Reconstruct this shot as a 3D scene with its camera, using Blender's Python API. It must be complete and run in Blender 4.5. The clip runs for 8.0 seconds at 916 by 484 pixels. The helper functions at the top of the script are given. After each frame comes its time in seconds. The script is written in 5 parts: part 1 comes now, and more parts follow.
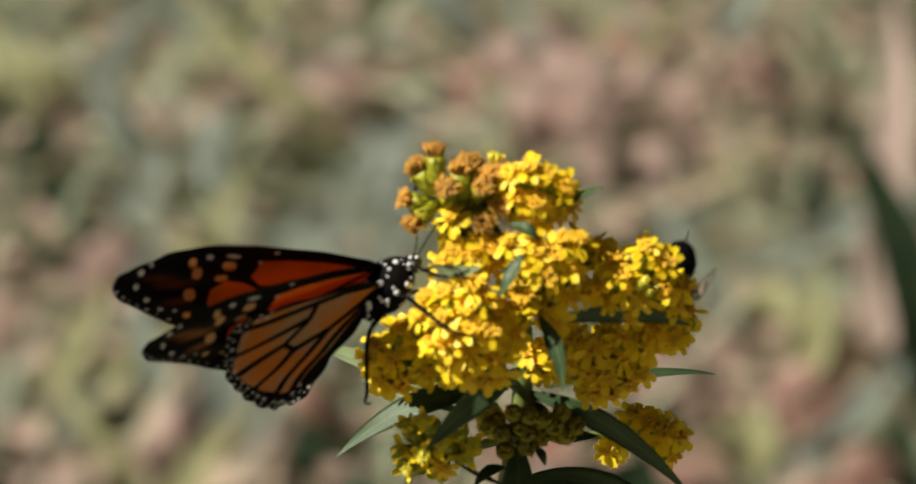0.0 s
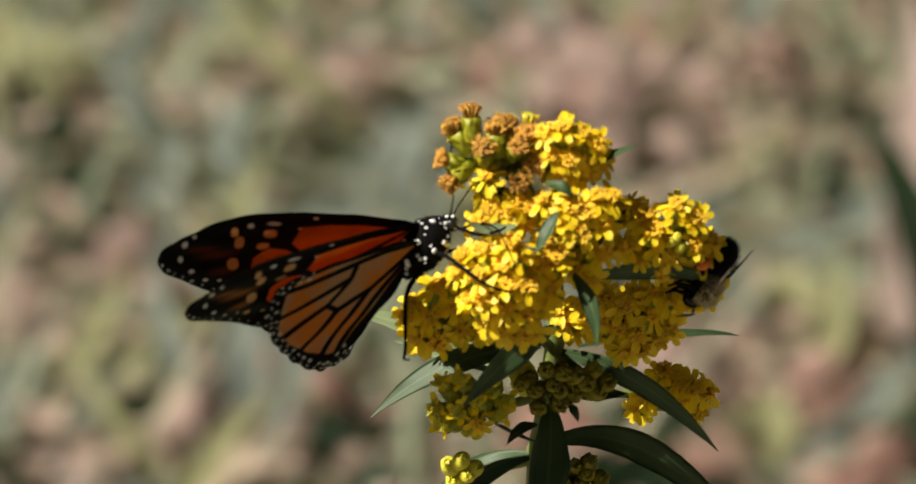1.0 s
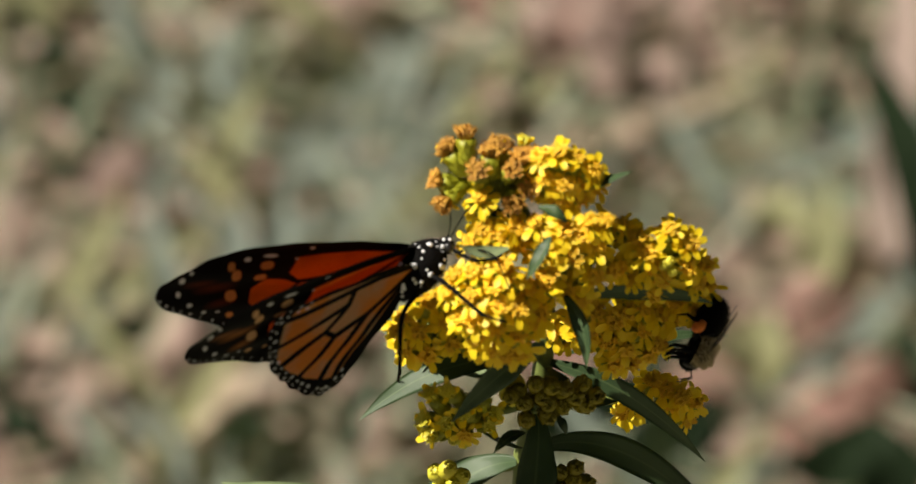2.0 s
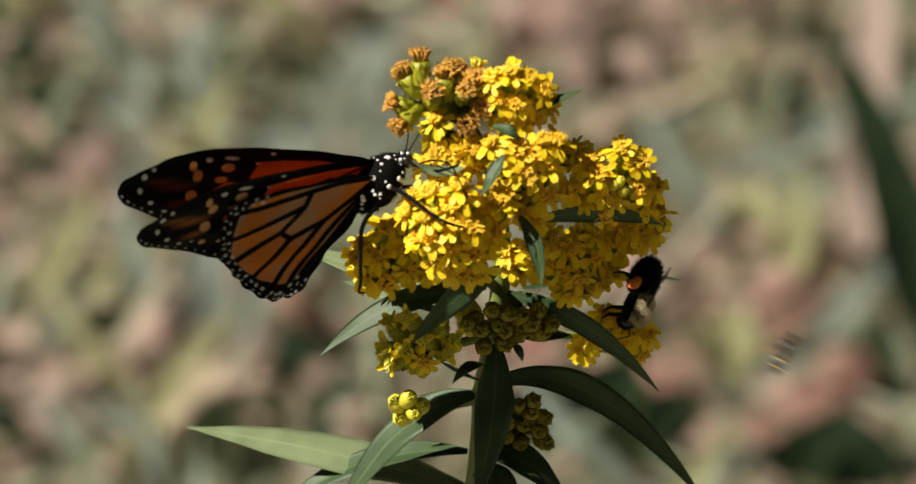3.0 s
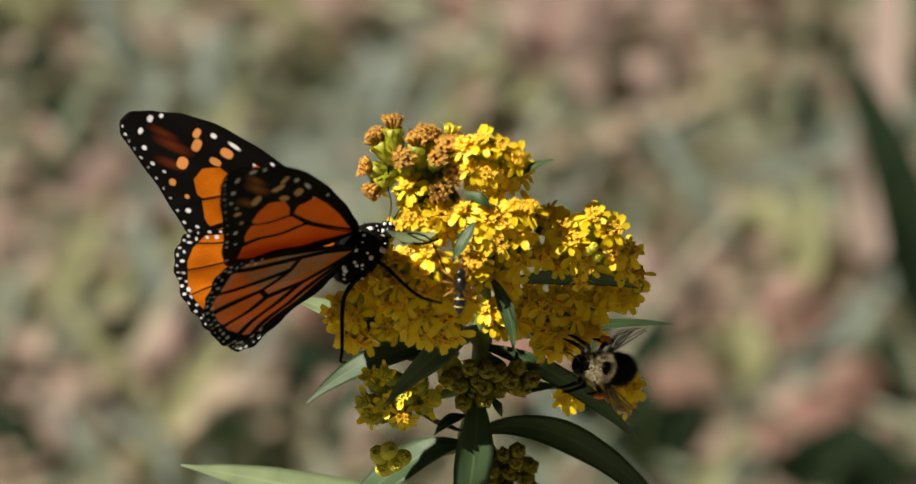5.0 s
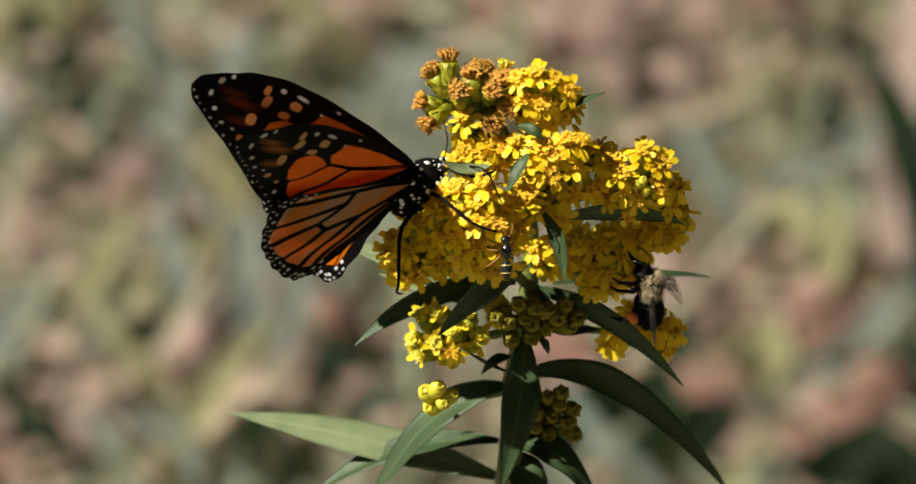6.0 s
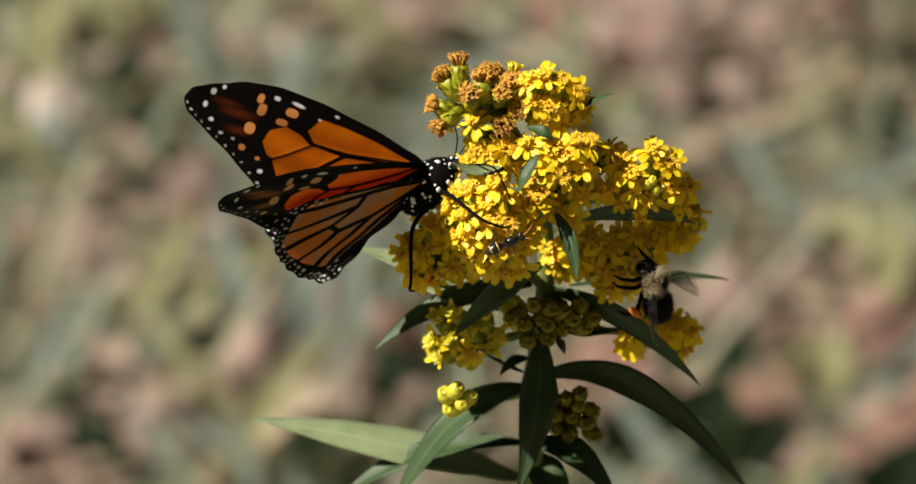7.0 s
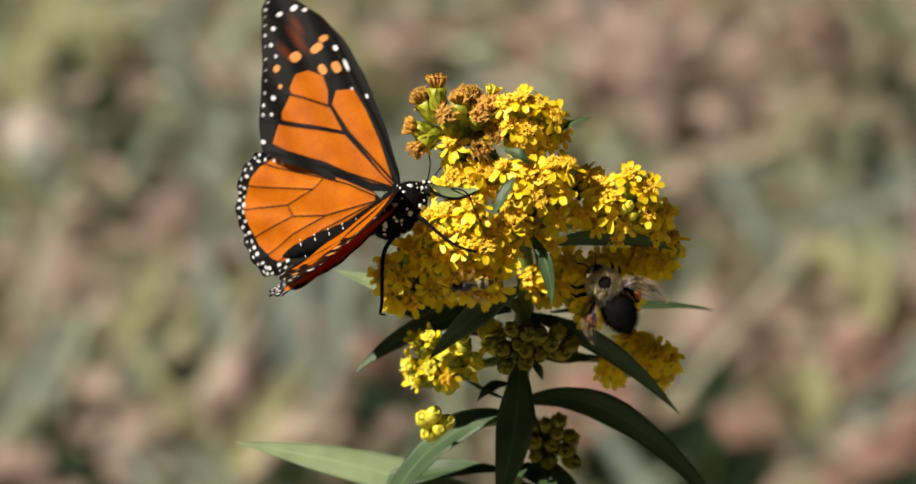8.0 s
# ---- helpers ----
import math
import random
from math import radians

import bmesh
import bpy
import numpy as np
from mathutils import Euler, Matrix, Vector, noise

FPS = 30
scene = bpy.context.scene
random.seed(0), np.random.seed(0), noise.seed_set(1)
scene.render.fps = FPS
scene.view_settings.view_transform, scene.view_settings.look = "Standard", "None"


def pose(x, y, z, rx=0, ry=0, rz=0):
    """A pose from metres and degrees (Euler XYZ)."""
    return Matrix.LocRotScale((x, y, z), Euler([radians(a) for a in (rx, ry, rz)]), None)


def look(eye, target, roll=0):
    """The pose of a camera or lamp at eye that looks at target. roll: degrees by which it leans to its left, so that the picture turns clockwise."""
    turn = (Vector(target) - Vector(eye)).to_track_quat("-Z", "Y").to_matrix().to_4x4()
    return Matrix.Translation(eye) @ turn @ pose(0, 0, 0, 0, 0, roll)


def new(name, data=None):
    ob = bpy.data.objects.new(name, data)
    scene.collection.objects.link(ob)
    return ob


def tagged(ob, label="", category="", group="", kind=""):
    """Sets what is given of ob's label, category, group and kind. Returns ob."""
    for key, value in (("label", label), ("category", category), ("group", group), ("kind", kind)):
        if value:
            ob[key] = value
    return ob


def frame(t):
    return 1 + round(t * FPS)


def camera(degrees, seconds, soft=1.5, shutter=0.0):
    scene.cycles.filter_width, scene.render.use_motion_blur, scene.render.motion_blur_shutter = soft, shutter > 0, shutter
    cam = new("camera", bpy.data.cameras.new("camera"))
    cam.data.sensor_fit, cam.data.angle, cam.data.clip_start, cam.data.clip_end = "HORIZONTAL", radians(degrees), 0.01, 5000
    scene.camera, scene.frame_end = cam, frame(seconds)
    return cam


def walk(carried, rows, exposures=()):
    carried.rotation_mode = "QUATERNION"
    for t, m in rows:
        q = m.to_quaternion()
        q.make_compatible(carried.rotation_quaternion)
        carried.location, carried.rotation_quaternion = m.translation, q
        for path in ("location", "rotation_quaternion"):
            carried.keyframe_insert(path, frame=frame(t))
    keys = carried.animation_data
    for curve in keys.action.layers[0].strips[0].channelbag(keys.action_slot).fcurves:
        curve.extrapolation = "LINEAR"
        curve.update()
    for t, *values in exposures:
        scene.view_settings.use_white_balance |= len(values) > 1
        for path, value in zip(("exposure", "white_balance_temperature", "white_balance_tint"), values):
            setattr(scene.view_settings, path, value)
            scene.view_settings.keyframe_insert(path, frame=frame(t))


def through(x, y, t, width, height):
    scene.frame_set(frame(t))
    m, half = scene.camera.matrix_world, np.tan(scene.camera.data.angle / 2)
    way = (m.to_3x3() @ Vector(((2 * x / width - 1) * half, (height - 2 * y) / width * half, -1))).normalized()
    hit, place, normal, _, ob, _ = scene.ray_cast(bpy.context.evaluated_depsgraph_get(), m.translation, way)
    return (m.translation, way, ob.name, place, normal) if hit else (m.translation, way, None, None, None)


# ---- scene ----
# Camera: a long lens, held by hand, looking down on a flowering stem.
TILT = 20.0                      # degrees by which the view looks down
HEAD = Vector((0.0, 0.0, 0.60))  # middle of the flower head above the stem's foot
cam = camera(9.6, 8.0, soft=1.5, shutter=0.3)
cam.data.dof.use_dof = True
cam.data.dof.focus_distance = 1.066
cam.data.dof.aperture_fstop = 22.0

PATH = (
    (0.0, pose(-0.0172, -0.9858, 0.9587, 70.798, 0, -0.902)),
    (0.5, pose(-0.0172, -0.9878, 0.9595, 70.644, 0, -0.810)),
    (1.0, pose(-0.0172, -0.9899, 0.9603, 70.644, 0, -0.687)),
    (1.2, pose(-0.0172, -0.9940, 0.9618, 70.614, 0, -0.718)),
    (2.3, pose(-0.0172, -1.0175, 0.9704, 69.705, 0, -0.798)),
    (2.5, pose(-0.0172, -1.0217, 0.9719, 69.705, 0, -0.921)),
    (3.0, pose(-0.0172, -1.0174, 0.9703, 69.779, 0, -1.080)),
    (3.5, pose(-0.0172, -1.0180, 0.9705, 70.123, 0, -1.178)),
    (4.0, pose(-0.0172, -1.0186, 0.9707, 70.012, 0, -1.154)),
    (4.2, pose(-0.0172, -1.0221, 0.9720, 70.049, 0, -1.086)),
    (5.3, pose(-0.0172, -1.0414, 0.9790, 69.847, 0, -0.828)),
    (5.5, pose(-0.0172, -1.0449, 0.9803, 69.847, 0, -0.718)),
    (6.0, pose(-0.0172, -1.0416, 0.9791, 69.890, 0, -0.657)),
    (6.5, pose(-0.0172, -1.0384, 0.9779, 69.896, 0, -0.338)),
    (7.0, pose(-0.0172, -1.0374, 0.9776, 70.000, 0, 0.000)),
    (7.5, pose(-0.0172, -1.0365, 0.9772, 70.203, 0, -0.233)),
    (8.0, pose(-0.0172, -1.0355, 0.9769, 70.325, 0, -0.209)),
)

walk(cam, PATH)

# Light: high sun from the left, clear sky.
SUN = Vector((-0.65, -0.29, 0.70)).normalized()
sky = bpy.data.worlds.new("sky")
scene.world = sky
sky.use_nodes = True
nt = sky.node_tree
nt.nodes.clear()
tex = nt.nodes.new("ShaderNodeTexSky")
tex.sky_type = "NISHITA"
tex.sun_disc = False
tex.sun_elevation = math.asin(SUN.z)
tex.sun_rotation = math.atan2(SUN.x, SUN.y)
bg = nt.nodes.new("ShaderNodeBackground")
bg.inputs["Strength"].default_value = 0.003
wo = nt.nodes.new("ShaderNodeOutputWorld")
nt.links.new(tex.outputs[0], bg.inputs[0])
nt.links.new(bg.outputs[0], wo.inputs[0])
sun_data = bpy.data.lights.new("sun", "SUN")
sun_data.energy = 5.0
sun_data.angle = radians(0.55)
sun_data.color = (1.0, 0.925, 0.80)
sun = new("sun", sun_data)
sun.matrix_world = look(SUN * 20, (0, 0, 0))
scene.view_settings.exposure = 0.84


# ---- materials ----
def material(name):
    m = bpy.data.materials.new(name)
    m.use_nodes = True
    return m, m.node_tree, m.node_tree.nodes["Principled BSDF"]


def node(nt, kind, **values):
    n = nt.nodes.new(kind)
    for k, v in values.items():
        n.inputs[k.replace("_", " ")].default_value = v
    return n


def ramp(nt, fac, stops):
    r = nt.nodes.new("ShaderNodeValToRGB")
    while len(r.color_ramp.elements) < len(stops):
        r.color_ramp.elements.new(0.5)
    for e, (p, c) in zip(r.color_ramp.elements, stops):
        e.position = p
        e.color = (*c, 1)
    nt.links.new(fac, r.inputs[0])
    return r.outputs[0]


def mix(nt, fac, a, b, blend="MIX"):
    m = nt.nodes.new("ShaderNodeMix")
    m.data_type = "RGBA"
    m.blend_type = blend
    for value, socket in ((fac, m.inputs[0]), (a, m.inputs[6]), (b, m.inputs[7])):
        if isinstance(value, (int, float)):
            socket.default_value = value
        elif isinstance(value, tuple):
            socket.default_value = (*value, 1)
        else:
            nt.links.new(value, socket)
    return m.outputs[2]


def noise_tex(nt, scale, detail=3.0, coords="Object"):
    tc = nt.nodes.new("ShaderNodeTexCoord")
    n = node(nt, "ShaderNodeTexNoise", Scale=scale, Detail=detail)
    nt.links.new(tc.outputs[coords], n.inputs["Vector"])
    return n.outputs["Fac"]


def bumped(nt, bsdf, height, strength, distance):
    b = node(nt, "ShaderNodeBump", Strength=strength, Distance=distance)
    nt.links.new(height, b.inputs["Height"])
    nt.links.new(b.outputs[0], bsdf.inputs["Normal"])


def let_light_through(nt, bsdf, colour, share):
    """Adds thin-sheet transmission of that colour."""
    tr = nt.nodes.new("ShaderNodeBsdfTranslucent")
    if isinstance(colour, tuple):
        tr.inputs[0].default_value = (*colour, 1)
    else:
        nt.links.new(colour, tr.inputs[0])
    ms = nt.nodes.new("ShaderNodeMixShader")
    ms.inputs[0].default_value = share
    out = [n for n in nt.nodes if n.type == "OUTPUT_MATERIAL"][0]
    nt.links.new(bsdf.outputs[0], ms.inputs[1])
    nt.links.new(tr.outputs[0], ms.inputs[2])
    nt.links.new(ms.outputs[0], out.inputs[0])


def mottled(name, dark, light, scale, rough=0.6, bump=0.3, depth=0.0002, through=None, share=0.3, vary=0.15, gloss=0.5):
    """A natural surface: two colours mottled at two scales, fine relief, some difference from piece to piece."""
    m, nt, p = material(name)
    big = noise_tex(nt, scale)
    fine = noise_tex(nt, scale * 7, 4)
    base = ramp(nt, big, ((0.3, dark), (0.7, light)))
    col = mix(nt, 0.35, base, ramp(nt, fine, ((0.3, dark), (0.7, light))))
    info = nt.nodes.new("ShaderNodeObjectInfo")
    shade = nt.nodes.new("ShaderNodeMapRange")
    shade.inputs["To Min"].default_value = 1 - vary
    shade.inputs["To Max"].default_value = 1 + vary
    nt.links.new(info.outputs["Random"], shade.inputs["Value"])
    hsv = nt.nodes.new("ShaderNodeHueSaturation")
    nt.links.new(col, hsv.inputs["Color"])
    nt.links.new(shade.outputs[0], hsv.inputs["Value"])
    nt.links.new(hsv.outputs[0], p.inputs["Base Color"])
    p.inputs["Roughness"].default_value = rough
    p.inputs["Specular IOR Level"].default_value = gloss
    bumped(nt, p, fine, bump, depth)
    if through:
        let_light_through(nt, p, through, share)
    return m


PETAL = mottled("petal_yellow", (0.95, 0.66, 0.010), (0.98, 0.79, 0.022), 260, 0.5, 0.25, 0.0001, (0.98, 0.70, 0.01), 0.40, 0.10)
DISC = mottled("disc_yellow", (0.82, 0.47, 0.012), (0.96, 0.70, 0.025), 700, 0.6, 0.3, 0.0001, (0.9, 0.5, 0.01), 0.2, 0.15)
WITHERED = mottled("withered_floret", (0.22, 0.07, 0.02), (0.90, 0.52, 0.06), 420, 0.75, 0.4, 0.0002, (0.5, 0.2, 0.03), 0.2, 0.2)
BUD_GREEN = mottled("bud_green", (0.22, 0.26, 0.012), (0.46, 0.43, 0.025), 350, 0.5, 0.3, 0.0001, (0.4, 0.42, 0.03), 0.2, 0.15)
BUD_YELLOW = mottled("bud_yellow", (0.60, 0.55, 0.035), (0.82, 0.76, 0.07), 350, 0.45, 0.2, 0.0001, (0.7, 0.6, 0.03), 0.25, 0.1)
STEM = mottled("stem_green", (0.10, 0.14, 0.03), (0.20, 0.24, 0.06), 250, 0.55, 0.35, 0.0001)
BLACK_HAIR = mottled("black_hair", (0.0018, 0.0015, 0.0015), (0.0055, 0.005, 0.0045), 900, 0.85, 0.6, 0.0001, gloss=0.08)
BLACK_SHELL = mottled("black_shell", (0.006, 0.006, 0.007), (0.016, 0.014, 0.014), 500, 0.28, 0.2, 0.00005)
WHITE_SCALE = mottled("white_scales", (0.62, 0.62, 0.64), (0.85, 0.85, 0.86), 900, 0.7, 0.3, 0.00005)
PALE_HAIR = mottled("pale_yellow_hair", (0.36, 0.29, 0.17), (0.60, 0.52, 0.34), 900, 0.85, 0.5, 0.0001)
WHITE_HAIR = mottled("greyish_white_hair", (0.35, 0.34, 0.33), (0.62, 0.60, 0.58), 900, 0.85, 0.5, 0.0001)
POLLEN = mottled("orange_pollen", (0.50, 0.11, 0.012), (0.72, 0.21, 0.025), 900, 0.8, 0.6, 0.0002)
WASP_YELLOW = mottled("wasp_yellow", (0.42, 0.30, 0.08), (0.58, 0.44, 0.14), 500, 0.4, 0.2, 0.00005)
AMBER_LEG = mottled("amber_leg", (0.25, 0.10, 0.02), (0.42, 0.19, 0.04), 500, 0.45, 0.2, 0.00005)


def leaf_material(name, dark, light, vein):
    """Leaf blade with a pale midrib and faint side veins along the mesh's own length and width."""
    m, nt, p = material(name)
    uv = nt.nodes.new("ShaderNodeUVMap")
    sep = nt.nodes.new("ShaderNodeSeparateXYZ")
    nt.links.new(uv.outputs[0], sep.inputs[0])
    col = ramp(nt, noise_tex(nt, 120, 4), ((0.3, dark), (0.7, light)))
    spots = ramp(nt, noise_tex(nt, 30, 2), ((0.45, (0, 0, 0)), (0.75, (1, 1, 1))))
    col = mix(nt, spots, col, light)
    d = nt.nodes.new("ShaderNodeMath")
    d.operation = "ABSOLUTE"
    nt.links.new(sep.outputs[1], d.inputs[0])
    rib = ramp(nt, d.outputs[0], ((0.03, (1, 1, 1)), (0.10, (0, 0, 0))))
    col = mix(nt, rib, col, vein)
    w = nt.nodes.new("ShaderNodeTexWave")
    w.inputs["Scale"].default_value = 9.0
    w.inputs["Distortion"].default_value = 2.5
    mp = nt.nodes.new("ShaderNodeMapping")
    mp.inputs["Rotation"].default_value = (0, 0, 0.5)
    nt.links.new(uv.outputs[0], mp.inputs[0])
    nt.links.new(mp.outputs[0], w.inputs[0])
    side = ramp(nt, w.outputs["Fac"], ((0.86, (0, 0, 0)), (1.0, (0.35, 0.35, 0.35))))
    col = mix(nt, side, col, vein)
    nt.links.new(col, p.inputs["Base Color"])
    p.inputs["Roughness"].default_value = 0.45
    p.inputs["Specular IOR Level"].default_value = 0.30
    bumped(nt, p, w.outputs["Fac"], 0.15, 0.0002)
    let_light_through(nt, p, (0.12, 0.20, 0.03), 0.08)
    return m


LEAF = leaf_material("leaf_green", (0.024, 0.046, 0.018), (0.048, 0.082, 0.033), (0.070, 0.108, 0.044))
# pale undersides and sunlit leaves share this copy, sun put into its colour
LEAF_PALE_LIT = leaf_material("leaf_pale_sunlit", (0.13, 0.17, 0.085), (0.20, 0.25, 0.13), (0.22, 0.27, 0.14))


def wing_material(name, scales, glow, dark=(0.0035, 0.0026, 0.0024), grain_size=180, dusk=(0.10, 0.018, 0.004), spot=(0.66, 0.27, 0.08), share=0.35, stops=(0.25, 0.7)):
    """Butterfly wing: coloured cells, white and amber marks between black veins; the areas come with the mesh."""
    m, nt, p = material(name)

    def area(attr, soft=0.00012):
        a = nt.nodes.new("ShaderNodeAttribute")
        a.attribute_name = attr
        r = nt.nodes.new("ShaderNodeMapRange")
        r.inputs["From Min"].default_value = -soft
        r.inputs["From Max"].default_value = soft
        nt.links.new(a.outputs["Fac"], r.inputs["Value"])
        return r.outputs[0]

    low, high = scales
    cells = ramp(nt, noise_tex(nt, grain_size, 4), ((stops[0], low), (stops[1], high)))
    grain = ramp(nt, noise_tex(nt, 2600, 2), ((0.3, (0.82, 0.82, 0.82)), (0.7, (1.06, 1.06, 1.06))))
    cells = mix(nt, 1.0, cells, grain, "MULTIPLY")
    col = mix(nt, area("cell"), dark, cells)
    col = mix(nt, area("dim", 0.0006), col, dusk)
    col = mix(nt, area("amber"), col, spot)
    col = mix(nt, area("white"), col, (0.78, 0.77, 0.79))
    nt.links.new(col, p.inputs["Base Color"])
    p.inputs["Roughness"].default_value = 0.55
    p.inputs["Specular IOR Level"].default_value = 0.07
    bumped(nt, p, noise_tex(nt, 1500, 2), 0.15, 0.00005)
    through = mix(nt, area("cell"), (0.004, 0.002, 0.001), glow)
    let_light_through(nt, p, through, share)
    return m


DORSAL = wing_material("wing_upper_side", ((0.38, 0.086, 0.002), (0.56, 0.152, 0.003)), (0.55, 0.10, 0.004), share=0.26)
VENTRAL_FORE = wing_material("forewing_under_side", ((0.52, 0.155, 0.012), (0.70, 0.24, 0.02)), (0.86, 0.24, 0.008), dusk=(0.32, 0.12, 0.03), spot=(0.74, 0.42, 0.20), share=0.45)
VENTRAL_HIND = wing_material("hindwing_under_side", ((0.62, 0.24, 0.04), (0.44, 0.35, 0.20)), (0.88, 0.34, 0.035), grain_size=90, stops=(0.44, 0.56), share=0.5)


def clear_wing():
    m, nt, p = material("clear_insect_wing")
    p.inputs["Base Color"].default_value = (0.10, 0.07, 0.05, 1)
    p.inputs["Roughness"].default_value = 0.25
    p.inputs["Alpha"].default_value = 0.32
    veins = ramp(nt, noise_tex(nt, 420, 1), ((0.47, (0.22, 0.16, 0.11)), (0.5, (0.06, 0.04, 0.03))))
    nt.links.new(veins, p.inputs["Base Color"])
    return m


CLEAR_WING = clear_wing()


# ---- building helpers ----
RIGHT = Vector((1, 0, 0))
UP = Vector((0, math.sin(radians(TILT)), math.cos(radians(TILT))))
NEAR = Vector((0, -math.cos(radians(TILT)), math.sin(radians(TILT))))
FACE = Matrix((RIGHT, UP, NEAR)).transposed().to_4x4()  # axes: right, up, towards the viewer


LEAN = 0.6  # how far the stem bows to the viewer for each step up


def at(u, v, w=0.0):
    """A place by millimetres right of, above and in front of the bowed stem's line through the middle of the flower head."""
    bow = LEAN * v
    k = 1 - bow / 1060
    return HEAD + (RIGHT * (u * k) + UP * (v * k) + NEAR * (w + bow)) / 1000


def way(u, v, w):
    return (RIGHT * u + UP * v + NEAR * w).normalized()


def mesh_of(bm, name, materials, smooth=True):
    me = bpy.data.meshes.new(name)
    bm.to_mesh(me)
    bm.free()
    for m in materials:
        me.materials.append(m)
    if smooth:
        me.shade_smooth()
    return me


def part(name, data, material, parent, label="", m=None):
    """Links a bmesh or a mesh as one object under a thing or a part."""
    if isinstance(data, bmesh.types.BMesh):
        data = mesh_of(data, name, [material] if material else [])
    ob = new(name, data)
    ob.parent = parent
    if m is not None:
        ob.matrix_basis = m
    if label:
        tagged(ob, label)
    return ob


def thing(name, label, category, m=None, group="", kind=""):
    ob = new(name)
    ob.empty_display_size = 0.01
    if m is not None:
        ob.matrix_basis = m
    return tagged(ob, label, category, group, kind)


def tube(bm, points, radii, sides=8, flat=1.0):
    """A tapered tube along points; flat squashes it."""
    rings = []
    n = len(points)
    side = None
    for i, p in enumerate(points):
        d = (points[min(i + 1, n - 1)] - points[max(i - 1, 0)]).normalized()
        if side is None:
            side = d.orthogonal().normalized()
        side = (side - d * side.dot(d)).normalized()
        up = d.cross(side)
        rings.append([bm.verts.new(p + (side * math.cos(a) + up * math.sin(a) * flat) * radii[i])
                      for a in (2 * math.pi * k / sides for k in range(sides))])
    for a, b in zip(rings, rings[1:]):
        for k in range(sides):
            bm.faces.new((a[k], a[(k + 1) % sides], b[(k + 1) % sides], b[k]))
    bm.faces.new(rings[0][::-1])
    bm.faces.new(rings[-1])
    return bm


def bezier(a, b, c, n):
    return [a * (1 - t) ** 2 + b * 2 * t * (1 - t) + c * t * t for t in (i / (n - 1) for i in range(n))]


def blob(bm, centre, axes, rings=10, sides=14, rough=0.0, freq=400.0):
    """An ellipsoid with axes as three vectors, its surface made uneven."""
    rows = []
    for i in range(rings + 1):
        th = math.pi * i / rings
        row = []
        for k in range(sides if 0 < i < rings else 1):
            ph = 2 * math.pi * k / sides
            p = axes[0] * math.cos(th) + (axes[1] * math.cos(ph) + axes[2] * math.sin(ph)) * math.sin(th)
            if rough:
                p = p * (1 + rough * noise.noise((centre + p) * freq))
            row.append(bm.verts.new(centre + p))
        rows.append(row)
    for a, b in zip(rows, rows[1:]):
        for k in range(sides):
            q = [a[k % len(a)], a[(k + 1) % len(a)], b[(k + 1) % len(b)], b[k % len(b)]]
            q = list(dict.fromkeys(q))
            if len(q) > 2:
                bm.faces.new(q)
    return bm


def hairs(bm, centre, axes, count, length, rng, lean=Vector((0, 0, 0)), keep=None):
    """A coat of fine tapering hairs on an ellipsoid."""
    for _ in range(count):
        d = Vector((rng.gauss(0, 1), rng.gauss(0, 1), rng.gauss(0, 1))).normalized()
        if keep and not keep(d):
            continue
        p = centre + axes[0] * d.x + axes[1] * d.y + axes[2] * d.z
        n = (axes[0].normalized() * d.x + axes[1].normalized() * d.y + axes[2].normalized() * d.z + lean).normalized()
        n = (n + Vector((rng.gauss(0, .3), rng.gauss(0, .3), rng.gauss(0, .3)))).normalized()
        side = n.orthogonal().normalized() * length * 0.06
        a, b = bm.verts.new(p - side), bm.verts.new(p + side)
        c = bm.verts.new(p + n * length * rng.uniform(0.6, 1.1))
        bm.faces.new((a, b, c))


